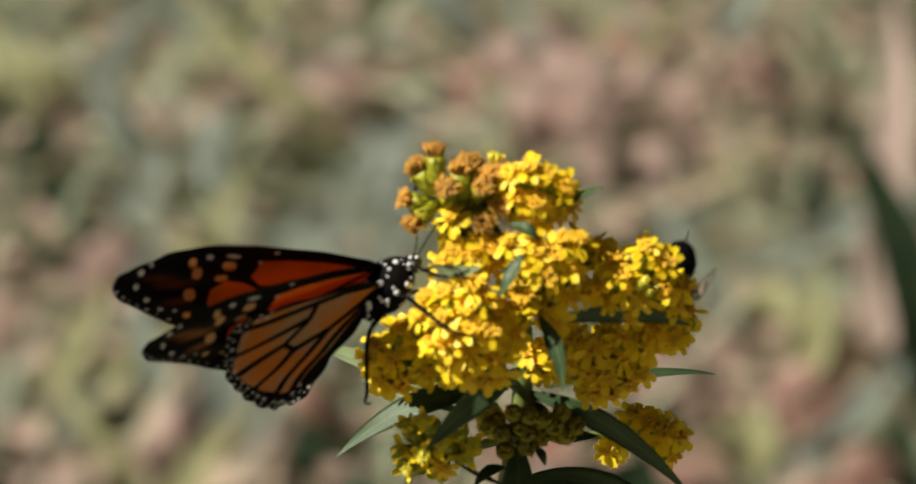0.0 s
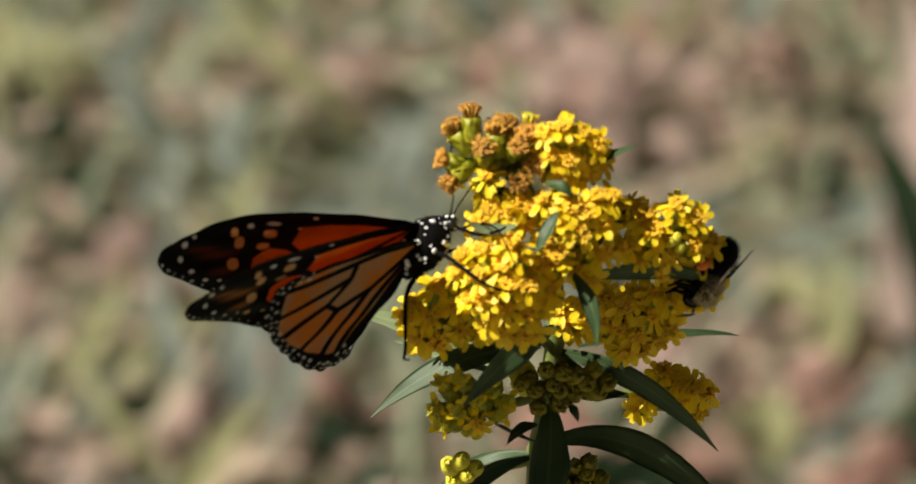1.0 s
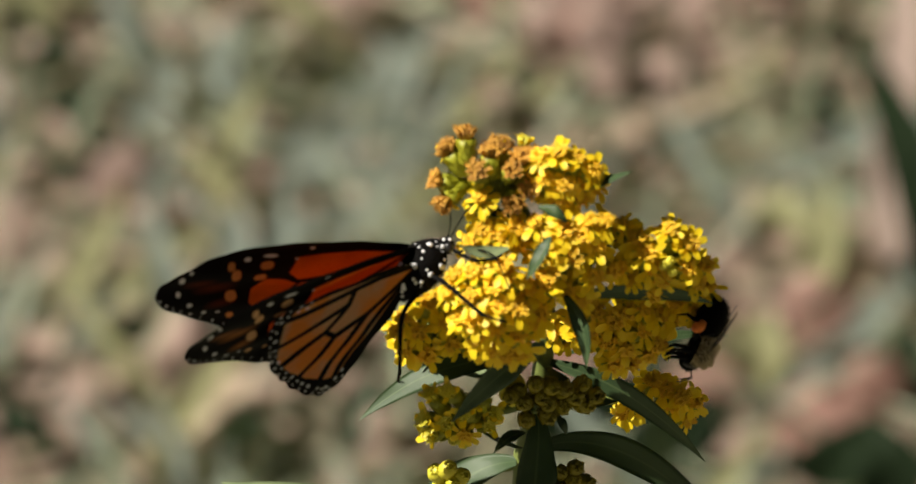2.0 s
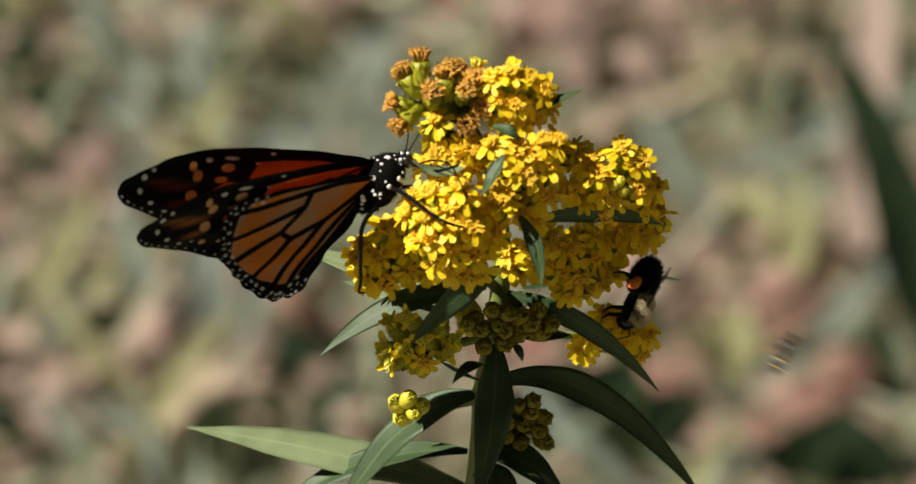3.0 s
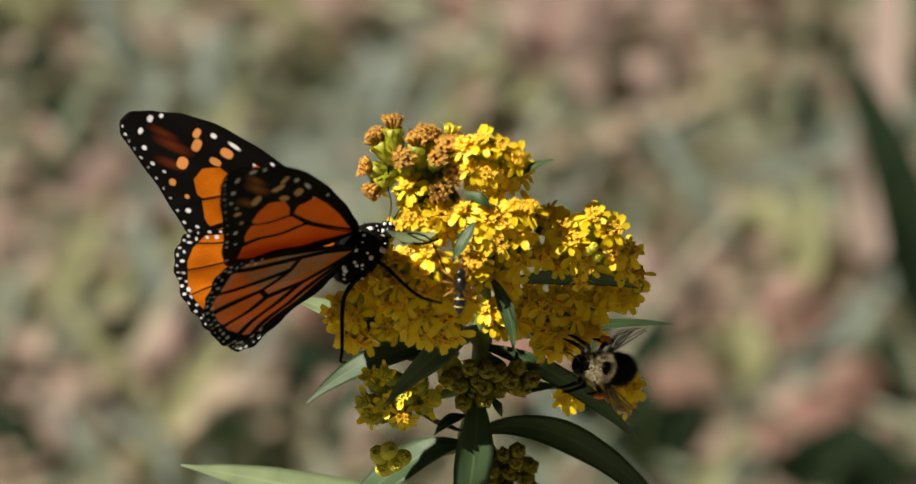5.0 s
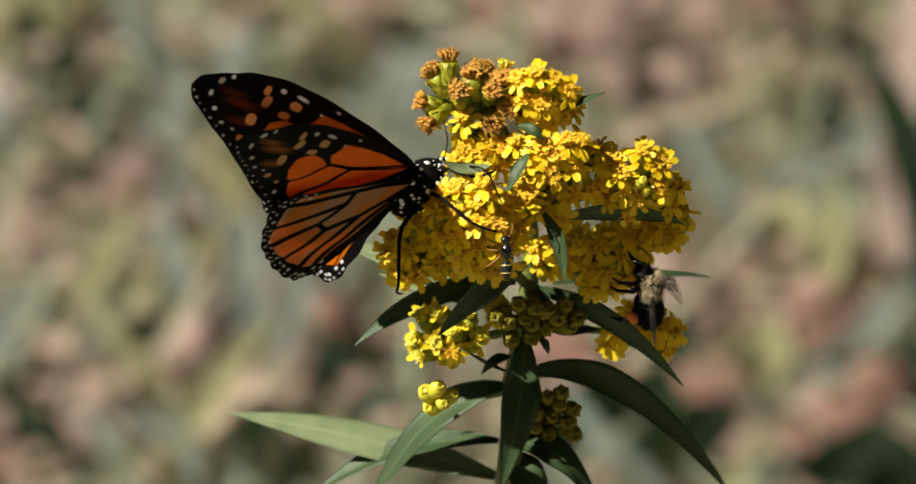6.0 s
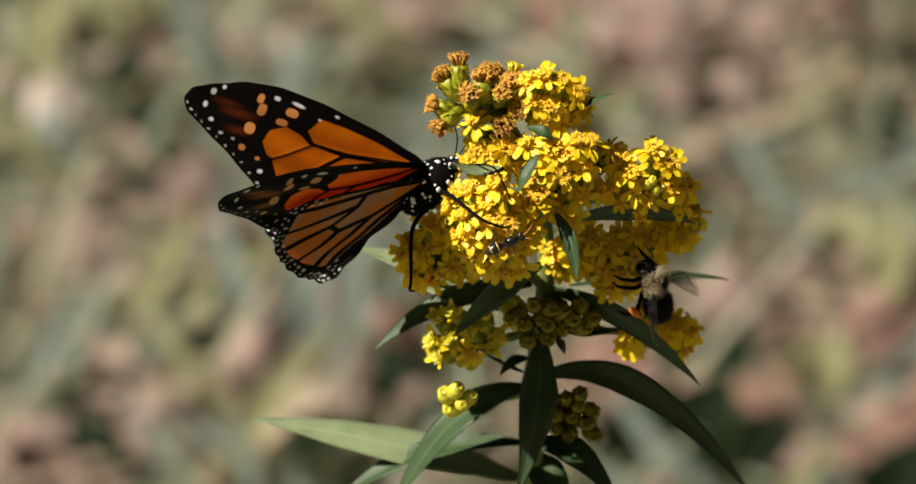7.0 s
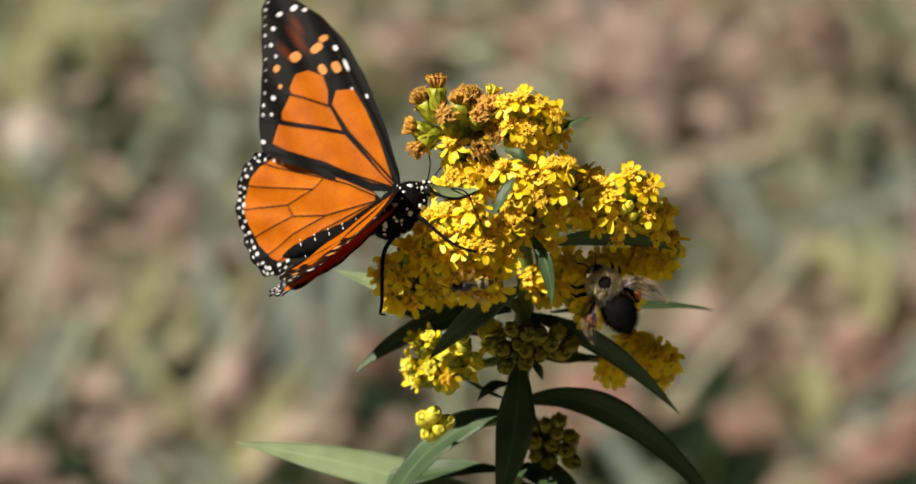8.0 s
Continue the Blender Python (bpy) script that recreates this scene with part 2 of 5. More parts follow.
def leaf_mesh(name, base, tip, width, rise=0.0, face=None, fold=0.25, mat=None, droop=0.0, n=22, bend=None):
    """A lance-shaped leaf from base to tip: folded along its midrib, arched by rise or bent past a point, with a thin blade of real thickness."""
    axis = tip - base
    length = axis.length
    x = axis.normalized()
    face = face if face is not None else NEAR
    z = (face - x * face.dot(x)).normalized()
    y = z.cross(x)
    bm = bmesh.new()
    layer = bm.loops.layers.uv.new("along")
    rows = []
    across = (-1.0, -0.66, -0.33, 0.0, 0.33, 0.66, 1.0)
    for side in (0, 1):
        grid = []
        for i in range(n + 1):
            t = i / n
            half = width / 2 * min(1.0, (t + 0.06) / 0.46) ** 0.7 * max(0.0, 1 - max(0.0, (t - 0.38) / 0.62) ** 1.8) ** 0.95
            half = max(half, width * 0.02)
            if bend is None:
                mid = base + x * (length * t) + y * (0.03 * length * math.sin(5 * t + length * 900))
            else:
                mid = base * (1 - t) ** 2 + bend * (2 * t * (1 - t)) + tip * t * t
                x = ((bend - base) * (1 - t) + (tip - bend) * t).normalized()
                z = (face - x * face.dot(x)).normalized()
                y = z.cross(x)
            mid = mid + z * (rise * math.sin(math.pi * t) - droop * t * t)
            row = []
            for s in across:
                wob = 1 + 0.05 * noise.noise(Vector((t * 9, s, length * 300)))
                p = mid + y * (s * half * wob) + z * (abs(s) * fold * half + 0.06 * half * math.sin(13 * t + 2 * s))
                row.append((bm.verts.new(p - z * (0.00022 * side * (1 - 0.8 * abs(s)))), t, s))
            grid.append(row)
        rows.append(grid)
    for side, grid in enumerate(rows):
        for i in range(n):
            for k in range(len(across) - 1):
                q = [grid[i][k], grid[i + 1][k], grid[i + 1][k + 1], grid[i][k + 1]]
                if side:
                    q.reverse()
                f = bm.faces.new([v[0] for v in q])
                for loop, v in zip(f.loops, q):
                    loop[layer].uv = (v[1], v[2])
    top, low = rows
    for k in (0, len(across) - 1):
        for i in range(n):
            q = [top[i][k], top[i + 1][k], low[i + 1][k], low[i][k]]
            f = bm.faces.new([v[0] for v in q])
            for loop, v in zip(f.loops, q):
                loop[layer].uv = (v[1], v[2])
    return mesh_of(bm, name, [mat or LEAF])


MM = 0.001


# ---- ground and far vegetation ----
def ground_material():
    m, nt, p = material("leafy_soil")
    a = ramp(nt, noise_tex(nt, 9, 5), ((0.32, (0.13, 0.115, 0.08)), (0.5, (0.18, 0.16, 0.118)), (0.68, (0.24, 0.205, 0.155))))
    b = ramp(nt, noise_tex(nt, 28, 4), ((0.35, (0.11, 0.125, 0.07)), (0.65, (0.25, 0.235, 0.15))))
    col = mix(nt, 0.5, a, b)
    nt.links.new(col, p.inputs["Base Color"])
    p.inputs["Roughness"].default_value = 0.9
    bumped(nt, p, noise_tex(nt, 60, 5), 0.6, 0.01)
    return m


# The field's plan is drawn to a smaller scale; this brings it to its true size, the soil 0.39 m under the origin.
STAND = Vector((-0.0172, -1.02, 0.970))
FIELD = Matrix.Translation(STAND) @ Matrix.Scale(1.4, 4) @ Matrix.Translation(-STAND)


def afield(ob):
    ob.matrix_basis = FIELD @ ob.matrix_basis
    return ob


def ground():
    bm = bmesh.new()
    rings = (0.0, 0.4, 0.8, 1.2, 1.6, 2.0, 2.4, 3.0, 4.0, 7.0, 15.0, 60.0, 400.0)
    sides = 72
    rows = []
    for r in rings:
        row = []
        for k in range(sides if r else 1):
            a = 2 * math.pi * k / sides
            x, y = r * math.cos(a), 1.6 + r * math.sin(a)
            h = 0.02 * noise.noise(Vector((x * 2.2, y * 2.2, 0))) + 0.008 * noise.noise(Vector((x * 9, y * 9, 3)))
            row.append(bm.verts.new((x, y, h if 0 < r < 15 else 0)))
        rows.append(row)
    for a, b in zip(rows, rows[1:]):
        for k in range(sides):
            q = list(dict.fromkeys([a[k % len(a)], b[k % len(b)], b[(k + 1) % len(b)], a[(k + 1) % len(a)]]))
            bm.faces.new(q)
    ob = new("ground", mesh_of(bm, "ground", [ground_material()]))
    tagged(afield(ob), "brown leafy soil in sunlight under grass", "ground", kind="structure")


def vary_material(name, stops, scale=3.0, rough=0.6, through=None):
    """Foliage whose pieces differ: colour picked per loose piece."""
    m, nt, p = material(name)
    geo = nt.nodes.new("ShaderNodeNewGeometry")
    col = ramp(nt, geo.outputs["Random Per Island"], stops)
    col = mix(nt, 0.3, col, ramp(nt, noise_tex(nt, 60, 3), ((0.3, stops[0][1]), (0.7, stops[-1][1]))))
    nt.links.new(col, p.inputs["Base Color"])
    p.inputs["Roughness"].default_value = rough
    if through:
        let_light_through(nt, p, through, 0.25)
    return m


def blade(bm, foot, direction, length, width, bend, twist, n=6):
    """One grass blade: a bent, creased strip with thickness in its crease."""
    d = direction.normalized()
    side = d.cross(Vector((math.cos(twist), math.sin(twist), 0.2))).normalized()
    out = side.cross(d)
    last = None
    for i in range(n + 1):
        t = i / n
        p = foot + d * (length * t) + Vector((out.x * bend, out.y * bend, -abs(bend) * 0.6)) * (t * t)
        h = width / 2 * (1 - t ** 2.2) + 0.0002
        row = [bm.verts.new(p - side * h), bm.verts.new(p + out * h * 0.35), bm.verts.new(p + side * h)]
        if last:
            bm.faces.new((last[0], last[1], row[1], row[0]))
            bm.faces.new((last[1], last[2], row[2], row[1]))
        last = row


def dead_leaf(bm, place, turn, size, curl):
    """A curled fallen leaf."""
    n, k = 6, 4
    grid = []
    for i in range(n + 1):
        t = i / n
        half = 0.36 * math.sin(math.pi * (0.06 + 0.9 * t)) ** 0.8
        row = []
        for j in range(-k, k + 1):
            s = j / k
            p = Vector(((t - 0.5), s * half, curl * (s * s * 0.25 + (t - 0.5) ** 2 * 0.5) + 0.03 * math.sin(9 * t + 5 * s)))
            row.append(bm.verts.new(place + turn @ (p * size)))
        grid.append(row)
    for a, b in zip(grid, grid[1:]):
        for j in range(2 * k):
            bm.faces.new((a[j], a[j + 1], b[j + 1], b[j]))


# patches of ground strewn with pinkish fallen leaves: place and reach
STREWN = ((0.10, 1.97, 0.11, 0.13), (0.17, 2.0, 0.08, 0.12), (-0.17, 1.62, 0.07, 0.09), (-0.13, 1.37, 0.10, 0.09), (0.135, 1.49, 0.05, 0.07), (-0.05, 1.98, 0.05, 0.08))


def strewn(x, y):
    """How thickly fallen leaves lie at a place."""
    return max(math.exp(-((x - a) / c) ** 2 - ((y - b) / d) ** 2) for a, b, c, d in STREWN)


def meadow():
    rng = random.Random(4)
    sets = (
        ("grass", "grey-green grass blades growing from the soil", 2300, 0.007, 0.12, GRASS_GREEN),
        ("straw", "dry straw-coloured grass blades lying about", 1100, 0.005, 0.18, STRAW),
    )
    for name, label, count, width, length, mat in sets:
        bm = bmesh.new()
        for _ in range(count):
            x, y = (rng.uniform(-1.2, 1.2), rng.uniform(0.75, 3.6)) if rng.random() < 0.3 else (rng.uniform(-0.42, 0.42), rng.uniform(1.0, 2.5))
            if name == "grass" and rng.random() < 0.8 * strewn(x, y):
                continue
            lying = rng.random() < (0.9 if name == "straw" else 0.8)
            a = rng.uniform(0, 2 * math.pi)
            rise = rng.uniform(0.05, 0.35) if lying else rng.uniform(0.8, 2.5)
            d = Vector((math.cos(a), math.sin(a), rise))
            blade(bm, Vector((x, y, 0.0)), d, length * rng.uniform(0.4, 1.1), width * rng.uniform(0.5, 1.4),
                  rng.uniform(-0.06, 0.06), rng.uniform(0, 6.28))
        far = random.Random(count)
        for _ in range(2200):  # the open ground all round
            r, a = 1.0 + 4.0 * math.sqrt(far.random()), far.uniform(0, 2 * math.pi)
            d = Vector((math.cos(5 * a), math.sin(5 * a), far.uniform(0.1, 1.8)))
            blade(bm, Vector((r * math.cos(a), 1.6 + r * math.sin(a), 0.0)), d, length * far.uniform(0.4, 1.1), width * far.uniform(0.6, 1.7),
                  far.uniform(-0.06, 0.06), far.uniform(0, 6.28), 4)
        tagged(afield(new(name, mesh_of(bm, name, [mat]))), label, name, kind="stuff")
    bm = bmesh.new()
    for k in range(5200):
        x, y = (rng.uniform(-1.2, 1.2), rng.uniform(0.6, 3.6)) if k % 4 == 0 else (rng.uniform(-0.4, 0.4), rng.uniform(1.0, 2.5))
        turn = Euler((rng.uniform(-0.45, 0.45), rng.uniform(-0.45, 0.45), rng.uniform(0, 6.28))).to_matrix()
        if rng.random() < 0.20 + 0.80 * strewn(x, y):
            dead_leaf(bm, Vector((x, y, rng.uniform(0.006, 0.03))), turn, rng.uniform(0.011, 0.026), rng.uniform(0.1, 0.5))
    far = random.Random(9)
    for _ in range(1800):
        r, a = 1.2 + 3.8 * math.sqrt(far.random()), far.uniform(0, 2 * math.pi)
        x, y = r * math.cos(a), 1.6 + r * math.sin(a)
        turn = Euler((far.uniform(-0.45, 0.45), far.uniform(-0.45, 0.45), far.uniform(0, 6.28))).to_matrix()
        if abs(x) > 0.5 or y < 0.8:
            dead_leaf(bm, Vector((x, y, far.uniform(0.006, 0.02))), turn, far.uniform(0.035, 0.085), far.uniform(0.1, 0.5))
    tagged(afield(new("leaf_litter", mesh_of(bm, "leaf_litter", [LITTER]))), "pinkish brown fallen leaves lying on the soil", "leaf litter", kind="stuff")


def tone_material(name, dark, light, through, gloss=0.5):
    return mottled(name, dark, light, 45, 0.7, 0.3, 0.001, through, 0.25, 0.12, gloss)


PINK_LEAF = tone_material("dry_pinkish_leaf", (0.27, 0.185, 0.155), (0.36, 0.265, 0.225), (0.4, 0.22, 0.15))
PALE_LEAF = tone_material("bleached_leaf", (0.60, 0.48, 0.42), (0.78, 0.68, 0.62), (0.5, 0.38, 0.3))
STALK = tone_material("dry_pinkish_stalk", (0.40, 0.30, 0.26), (0.52, 0.41, 0.36), (0.4, 0.28, 0.22))
RED_LEAF = tone_material("red_brown_leaf", (0.19, 0.10, 0.078), (0.32, 0.18, 0.14), (0.3, 0.1, 0.06))
GREY_BLADE = tone_material("grey_green_blade", (0.13, 0.165, 0.135), (0.22, 0.25, 0.21), (0.15, 0.2, 0.1))
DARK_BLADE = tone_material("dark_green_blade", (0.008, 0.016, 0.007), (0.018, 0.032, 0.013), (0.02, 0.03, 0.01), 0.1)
OLIVE_BLADE = tone_material("olive_blade", (0.19, 0.193, 0.090), (0.28, 0.276, 0.135), (0.3, 0.3, 0.06))
BEIGE_BLADE = tone_material("beige_straw_blade", (0.40, 0.32, 0.22), (0.56, 0.46, 0.34), (0.4, 0.3, 0.15))


def far_leaf(x, y, wide, high, mat, label, seed):
    """A broad curled leaf standing out of the litter; sizes in millimetres."""
    rng = random.Random(seed)
    bm = bmesh.new()
    n, k = 10, 4
    grid = []
    for i in range(n + 1):
        t = i / n
        half = 0.5 * wide * math.sin(math.pi * (0.07 + 0.88 * t)) ** 0.7
        row = []
        for j in range(-k, k + 1):
            s = j / k
            p = Vector((s * half, 0.25 * high * t * t + 0.16 * wide * s * s, high * t + 0.05 * wide * math.sin(3 * s + 4 * t + seed)))
            row.append(p * MM)
        grid.append(row)
    for sheet in (0, 0.0004):
        vs = [[bm.verts.new(p + Vector((0, sheet, 0))) for p in row] for row in grid]
        for a, b in zip(vs, vs[1:]):
            for j in range(2 * k):
                q = (a[j], a[j + 1], b[j + 1], b[j])
                bm.faces.new(q[::-1] if sheet else q)
    ob = new("dead_leaf", mesh_of(bm, "dead_leaf", [mat]))
    ob.matrix_basis = pose(x, y, 0.0, 0, rng.uniform(-25, 25), rng.uniform(-15, 15))
    tagged(afield(ob), label, "leaf", "dead leaves on the ground")


def far_blade(x, y, dx, dy, wide, mat, label):
    """A strap-shaped blade from the ground, its tip dx to the right and dy up, in millimetres."""
    base = Vector((x, y, -0.005))
    tip = base + (RIGHT * dx + UP * dy) * MM
    me = leaf_mesh("grass_blade", base, tip, wide * MM, 0.01, NEAR, 0.3, mat)
    ob = new("grass_blade", me)
    tagged(afield(ob), label, "grass", "single blades behind the flower")


def far_growth():
    k = 0
    for x, y, w, h, mat, label in (
            (-0.230, 1.791, 30, 40, PALE_LEAF, "bleached pinkish dead leaf standing in the grass"),
            (-0.159, 1.643, 44, 44, PINK_LEAF, "dry pinkish leaf curled on the ground"),
            (-0.207, 1.582, 42, 36, PINK_LEAF, "dry pinkish leaf curled on the ground"),
            (-0.214, 1.303, 44, 36, PINK_LEAF, "dry pinkish leaf curled on the ground"),
            (-0.114, 1.397, 40, 44, PINK_LEAF, "dry pinkish leaf curled on the ground"),
            (-0.159, 1.338, 40, 32, PINK_LEAF, "dry pinkish leaf curled on the ground"),
            (0.075, 1.926, 52, 36, PINK_LEAF, "dry pinkish leaf curled on the ground"),
            (0.113, 1.884, 46, 40, PINK_LEAF, "dry pinkish leaf curled on the ground"),
            (0.098, 2.002, 50, 34, PINK_LEAF, "dry pinkish leaf curled on the ground"),
            (0.042, 1.964, 40, 36, RED_LEAF, "red-brown dead leaf curled on the ground"),
            (0.063, 1.969, 30, 26, RED_LEAF, "red-brown dead leaf curled on the ground"),
            (0.141, 1.969, 44, 34, PINK_LEAF, "dry pinkish leaf curled on the ground"),
            (0.129, 1.483, 46, 44, PINK_LEAF, "dry pinkish leaf curled on the ground"),
            (0.155, 1.523, 34, 30, PINK_LEAF, "dry pinkish leaf curled on the ground"),
            (0.057, 2.025, 46, 34, PINK_LEAF, "dry pinkish leaf curled on the ground"),
            (0.085, 2.047, 48, 34, PINK_LEAF, "dry pinkish leaf curled on the ground"),
            (0.109, 1.947, 46, 36, PINK_LEAF, "dry pinkish leaf curled on the ground"),
            (0.140, 2.036, 46, 34, RED_LEAF, "red-brown dead leaf curled on the ground"),
            (0.162, 1.937, 44, 34, PINK_LEAF, "dry pinkish leaf curled on the ground"),
            (0.101, 1.823, 40, 32, PINK_LEAF, "dry pinkish leaf curled on the ground"),
            (0.147, 1.838, 44, 32, PINK_LEAF, "dry pinkish leaf curled on the ground"),
            (0.193, 2.002, 44, 34, RED_LEAF, "red-brown dead leaf curled on the ground"),
            (0.088, 1.915, 36, 30, RED_LEAF, "red-brown dead leaf curled on the ground"),
            (-0.053, 1.443, 44, 36, RED_LEAF, "red-brown dead leaf curled on the ground"),
            (-0.074, 1.499, 36, 30, RED_LEAF, "red-brown dead leaf curled on the ground"),
            (0.188, 1.459, 44, 36, RED_LEAF, "red-brown dead leaf curled on the ground"),
            (0.219, 1.523, 40, 34, RED_LEAF, "red-brown dead leaf curled on the ground"),
            (0.060, 1.382, 50, 44, RED_LEAF, "red-brown dead leaf curled on the ground"),
            (0.094, 1.338, 50, 40, RED_LEAF, "red-brown dead leaf curled on the ground"),
            (0.180, 1.316, 50, 40, RED_LEAF, "red-brown dead leaf curled on the ground"),
            (0.134, 1.360, 44, 36, RED_LEAF, "red-brown dead leaf curled on the ground"),
            (0.196, 1.296, 44, 40, RED_LEAF, "red-brown dead leaf curled on the ground"),
            (0.210, 1.367, 34, 34, RED_LEAF, "red-brown dead leaf curled on the ground"),
            (-0.046, 1.980, 46, 30, PINK_LEAF, "dry pinkish leaf curled on the ground"),
            (-0.069, 1.412, 40, 34, PINK_LEAF, "dry pinkish leaf curled on the ground"),
            (-0.138, 1.905, 40, 30, PINK_LEAF, "dry pinkish leaf curled on the ground")):
        k += 1
        far_leaf(x, y, w, h, mat, label, k)
    # the dark green blades also fill darker patches of the field
    for x, y, dx, dy, w, mat, label in (
            (-0.258, 2.002, 20, 60, 30, OLIVE_BLADE, "yellowish olive blade of grass"),
            (-0.211, 1.843, 14, 50, 30, DARK_BLADE, "broad dark green blade growing where the field is darker"),
            (-0.191, 1.969, -30, 60, 26, OLIVE_BLADE, "yellowish olive blade of grass"),
            (-0.160, 1.793, 30, 50, 24, GREY_BLADE, "grey-green strap-shaped blade of grass"),
            (-0.227, 1.745, -14, 46, 28, GREY_BLADE, "grey-green strap-shaped blade of grass"),
            (-0.260, 1.853, 10, 60, 30, OLIVE_BLADE, "yellowish olive blade of grass"),
            (-0.035, 1.390, -20, 44, 40, DARK_BLADE, "broad dark green blade growing where the field is darker"),
            (0.053, 1.324, 30, 50, 46, DARK_BLADE, "broad dark green blade growing where the field is darker"),
            (0.083, 1.412, 40, 50, 44, DARK_BLADE, "broad dark green blade growing where the field is darker"),
            (0.104, 1.303, 30, 46, 50, DARK_BLADE, "broad dark green blade growing where the field is darker"),
            (0.272, 1.397, -74, 190, 31, DARK_BLADE, "broad dark green blade growing where the field is darker"),
            (0.226, 1.726, -20, 60, 18, DARK_BLADE, "broad dark green blade growing where the field is darker"),
            (0.237, 1.523, -4, 210, 24, STALK, "bleached upright dead blade"),
            (0.128, 1.698, 170, 55, 18, GREY_BLADE, "grey-green strap-shaped blade of grass"),
            (0.203, 1.754, 90, 30, 16, GREY_BLADE, "grey-green strap-shaped blade of grass"),
            (0.143, 1.876, 70, 36, 8, BEIGE_BLADE, "dry beige straw blade"),
            (-0.099, 1.942, 90, 26, 14, OLIVE_BLADE, "yellowish olive blade of grass"),
            (0.174, 1.591, 6, 50, 34, OLIVE_BLADE, "yellowish olive blade of grass"),
            (0.154, 1.412, 10, 46, 36, OLIVE_BLADE, "yellowish olive blade of grass"),
            (0.187, 1.523, 14, 70, 24, OLIVE_BLADE, "yellowish olive blade of grass"),
            (-0.085, 1.443, -8, 90, 22, GREY_BLADE, "grey-green strap-shaped blade of grass"),
            (-0.112, 1.599, 90, 34, 16, GREY_BLADE, "grey-green strap-shaped blade of grass"),
            (-0.254, 1.688, 90, 14, 20, GREY_BLADE, "grey-green strap-shaped blade of grass"),
            (-0.190, 1.764, 6, 44, 30, DARK_BLADE, "broad dark green blade growing where the field is darker"),
            (-0.213, 1.937, -20, 70, 30, OLIVE_BLADE, "yellowish olive blade of grass"),
            (-0.258, 1.915, 12, 60, 34, OLIVE_BLADE, "yellowish olive blade of grass"),
            (-0.070, 1.813, 70, 40, 18, GREY_BLADE, "grey-green strap-shaped blade of grass"),
            (0.108, 1.754, 60, 30, 18, GREY_BLADE, "grey-green strap-shaped blade of grass"),
            (-0.089, 1.303, 6, 44, 40, DARK_BLADE, "broad dark green blade growing where the field is darker"),
            (0.077, 1.317, 30, 56, 60, DARK_BLADE, "broad dark green blade growing where the field is darker"),
            (-0.159, 1.459, 20, 24, 30, DARK_BLADE, "broad dark green blade growing where the field is darker"),
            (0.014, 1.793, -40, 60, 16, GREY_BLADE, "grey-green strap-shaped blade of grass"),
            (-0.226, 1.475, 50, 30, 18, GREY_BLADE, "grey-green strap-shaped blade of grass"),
            (-0.020, 1.340, -14, 40, 34, DARK_BLADE, "broad dark green blade growing where the field is darker"),
            (-0.028, 1.400, 16, 40, 26, DARK_BLADE, "broad dark green blade growing where the field is darker"),
            (0.172, 1.275, 24, 44, 40, DARK_BLADE, "broad dark green blade growing where the field is darker"),
            (0.214, 1.270, -14, 50, 36, DARK_BLADE, "broad dark green blade growing where the field is darker"),
            (0.222, 1.390, 10, 46, 30, DARK_BLADE, "broad dark green blade growing where the field is darker"),
            (-0.197, 1.385, 20, 36, 34, DARK_BLADE, "broad dark green blade growing where the field is darker"),
            (-0.180, 1.315, -16, 40, 36, DARK_BLADE, "broad dark green blade growing where the field is darker"),
            (-0.205, 1.340, 10, 44, 30, DARK_BLADE, "broad dark green blade growing where the field is darker"),
            (-0.178, 1.690, 14, 40, 34, DARK_BLADE, "broad dark green blade growing where the field is darker"),
            (-0.200, 1.700, -10, 36, 30, DARK_BLADE, "broad dark green blade growing where the field is darker"),
            (0.152, 1.440, 24, 30, 24, DARK_BLADE, "broad dark green blade growing where the field is darker"),
            (-0.112, 1.440, -20, 100, 14, GREY_BLADE, "grey-green strap-shaped blade of grass"),
            (-0.080, 1.390, 14, 120, 13, GREY_BLADE, "grey-green strap-shaped blade of grass"),
            (-0.060, 1.420, -6, 110, 12, GREY_BLADE, "grey-green strap-shaped blade of grass"),
            (-0.140, 1.330, 70, 60, 12, BEIGE_BLADE, "dry beige straw blade"),
            (-0.215, 1.420, 90, -30, 12, BEIGE_BLADE, "dry beige straw blade"),
            (-0.100, 1.700, 120, 30, 14, GREY_BLADE, "grey-green strap-shaped blade of grass"),
            (0.060, 1.750, 110, 44, 10, BEIGE_BLADE, "dry beige straw blade"),
            (0.105, 1.800, 90, 34, 7, BEIGE_BLADE, "dry beige straw blade")):
        far_blade(x, y, dx, dy, w, mat, label)
    rng = random.Random(17)
    for i in range(64):
        mat, label = ((GREY_BLADE, "grey-green strap-shaped blade of grass"), (OLIVE_BLADE, "yellowish olive blade of grass"))[i % 3 == 2]
        lean = rng.choice((-1, 1)) * rng.uniform(20, 90)
        far_blade(rng.uniform(-0.28, 0.18), rng.uniform(1.1, 2.1), lean, rng.uniform(30, 100), rng.uniform(8, 17), mat, label)


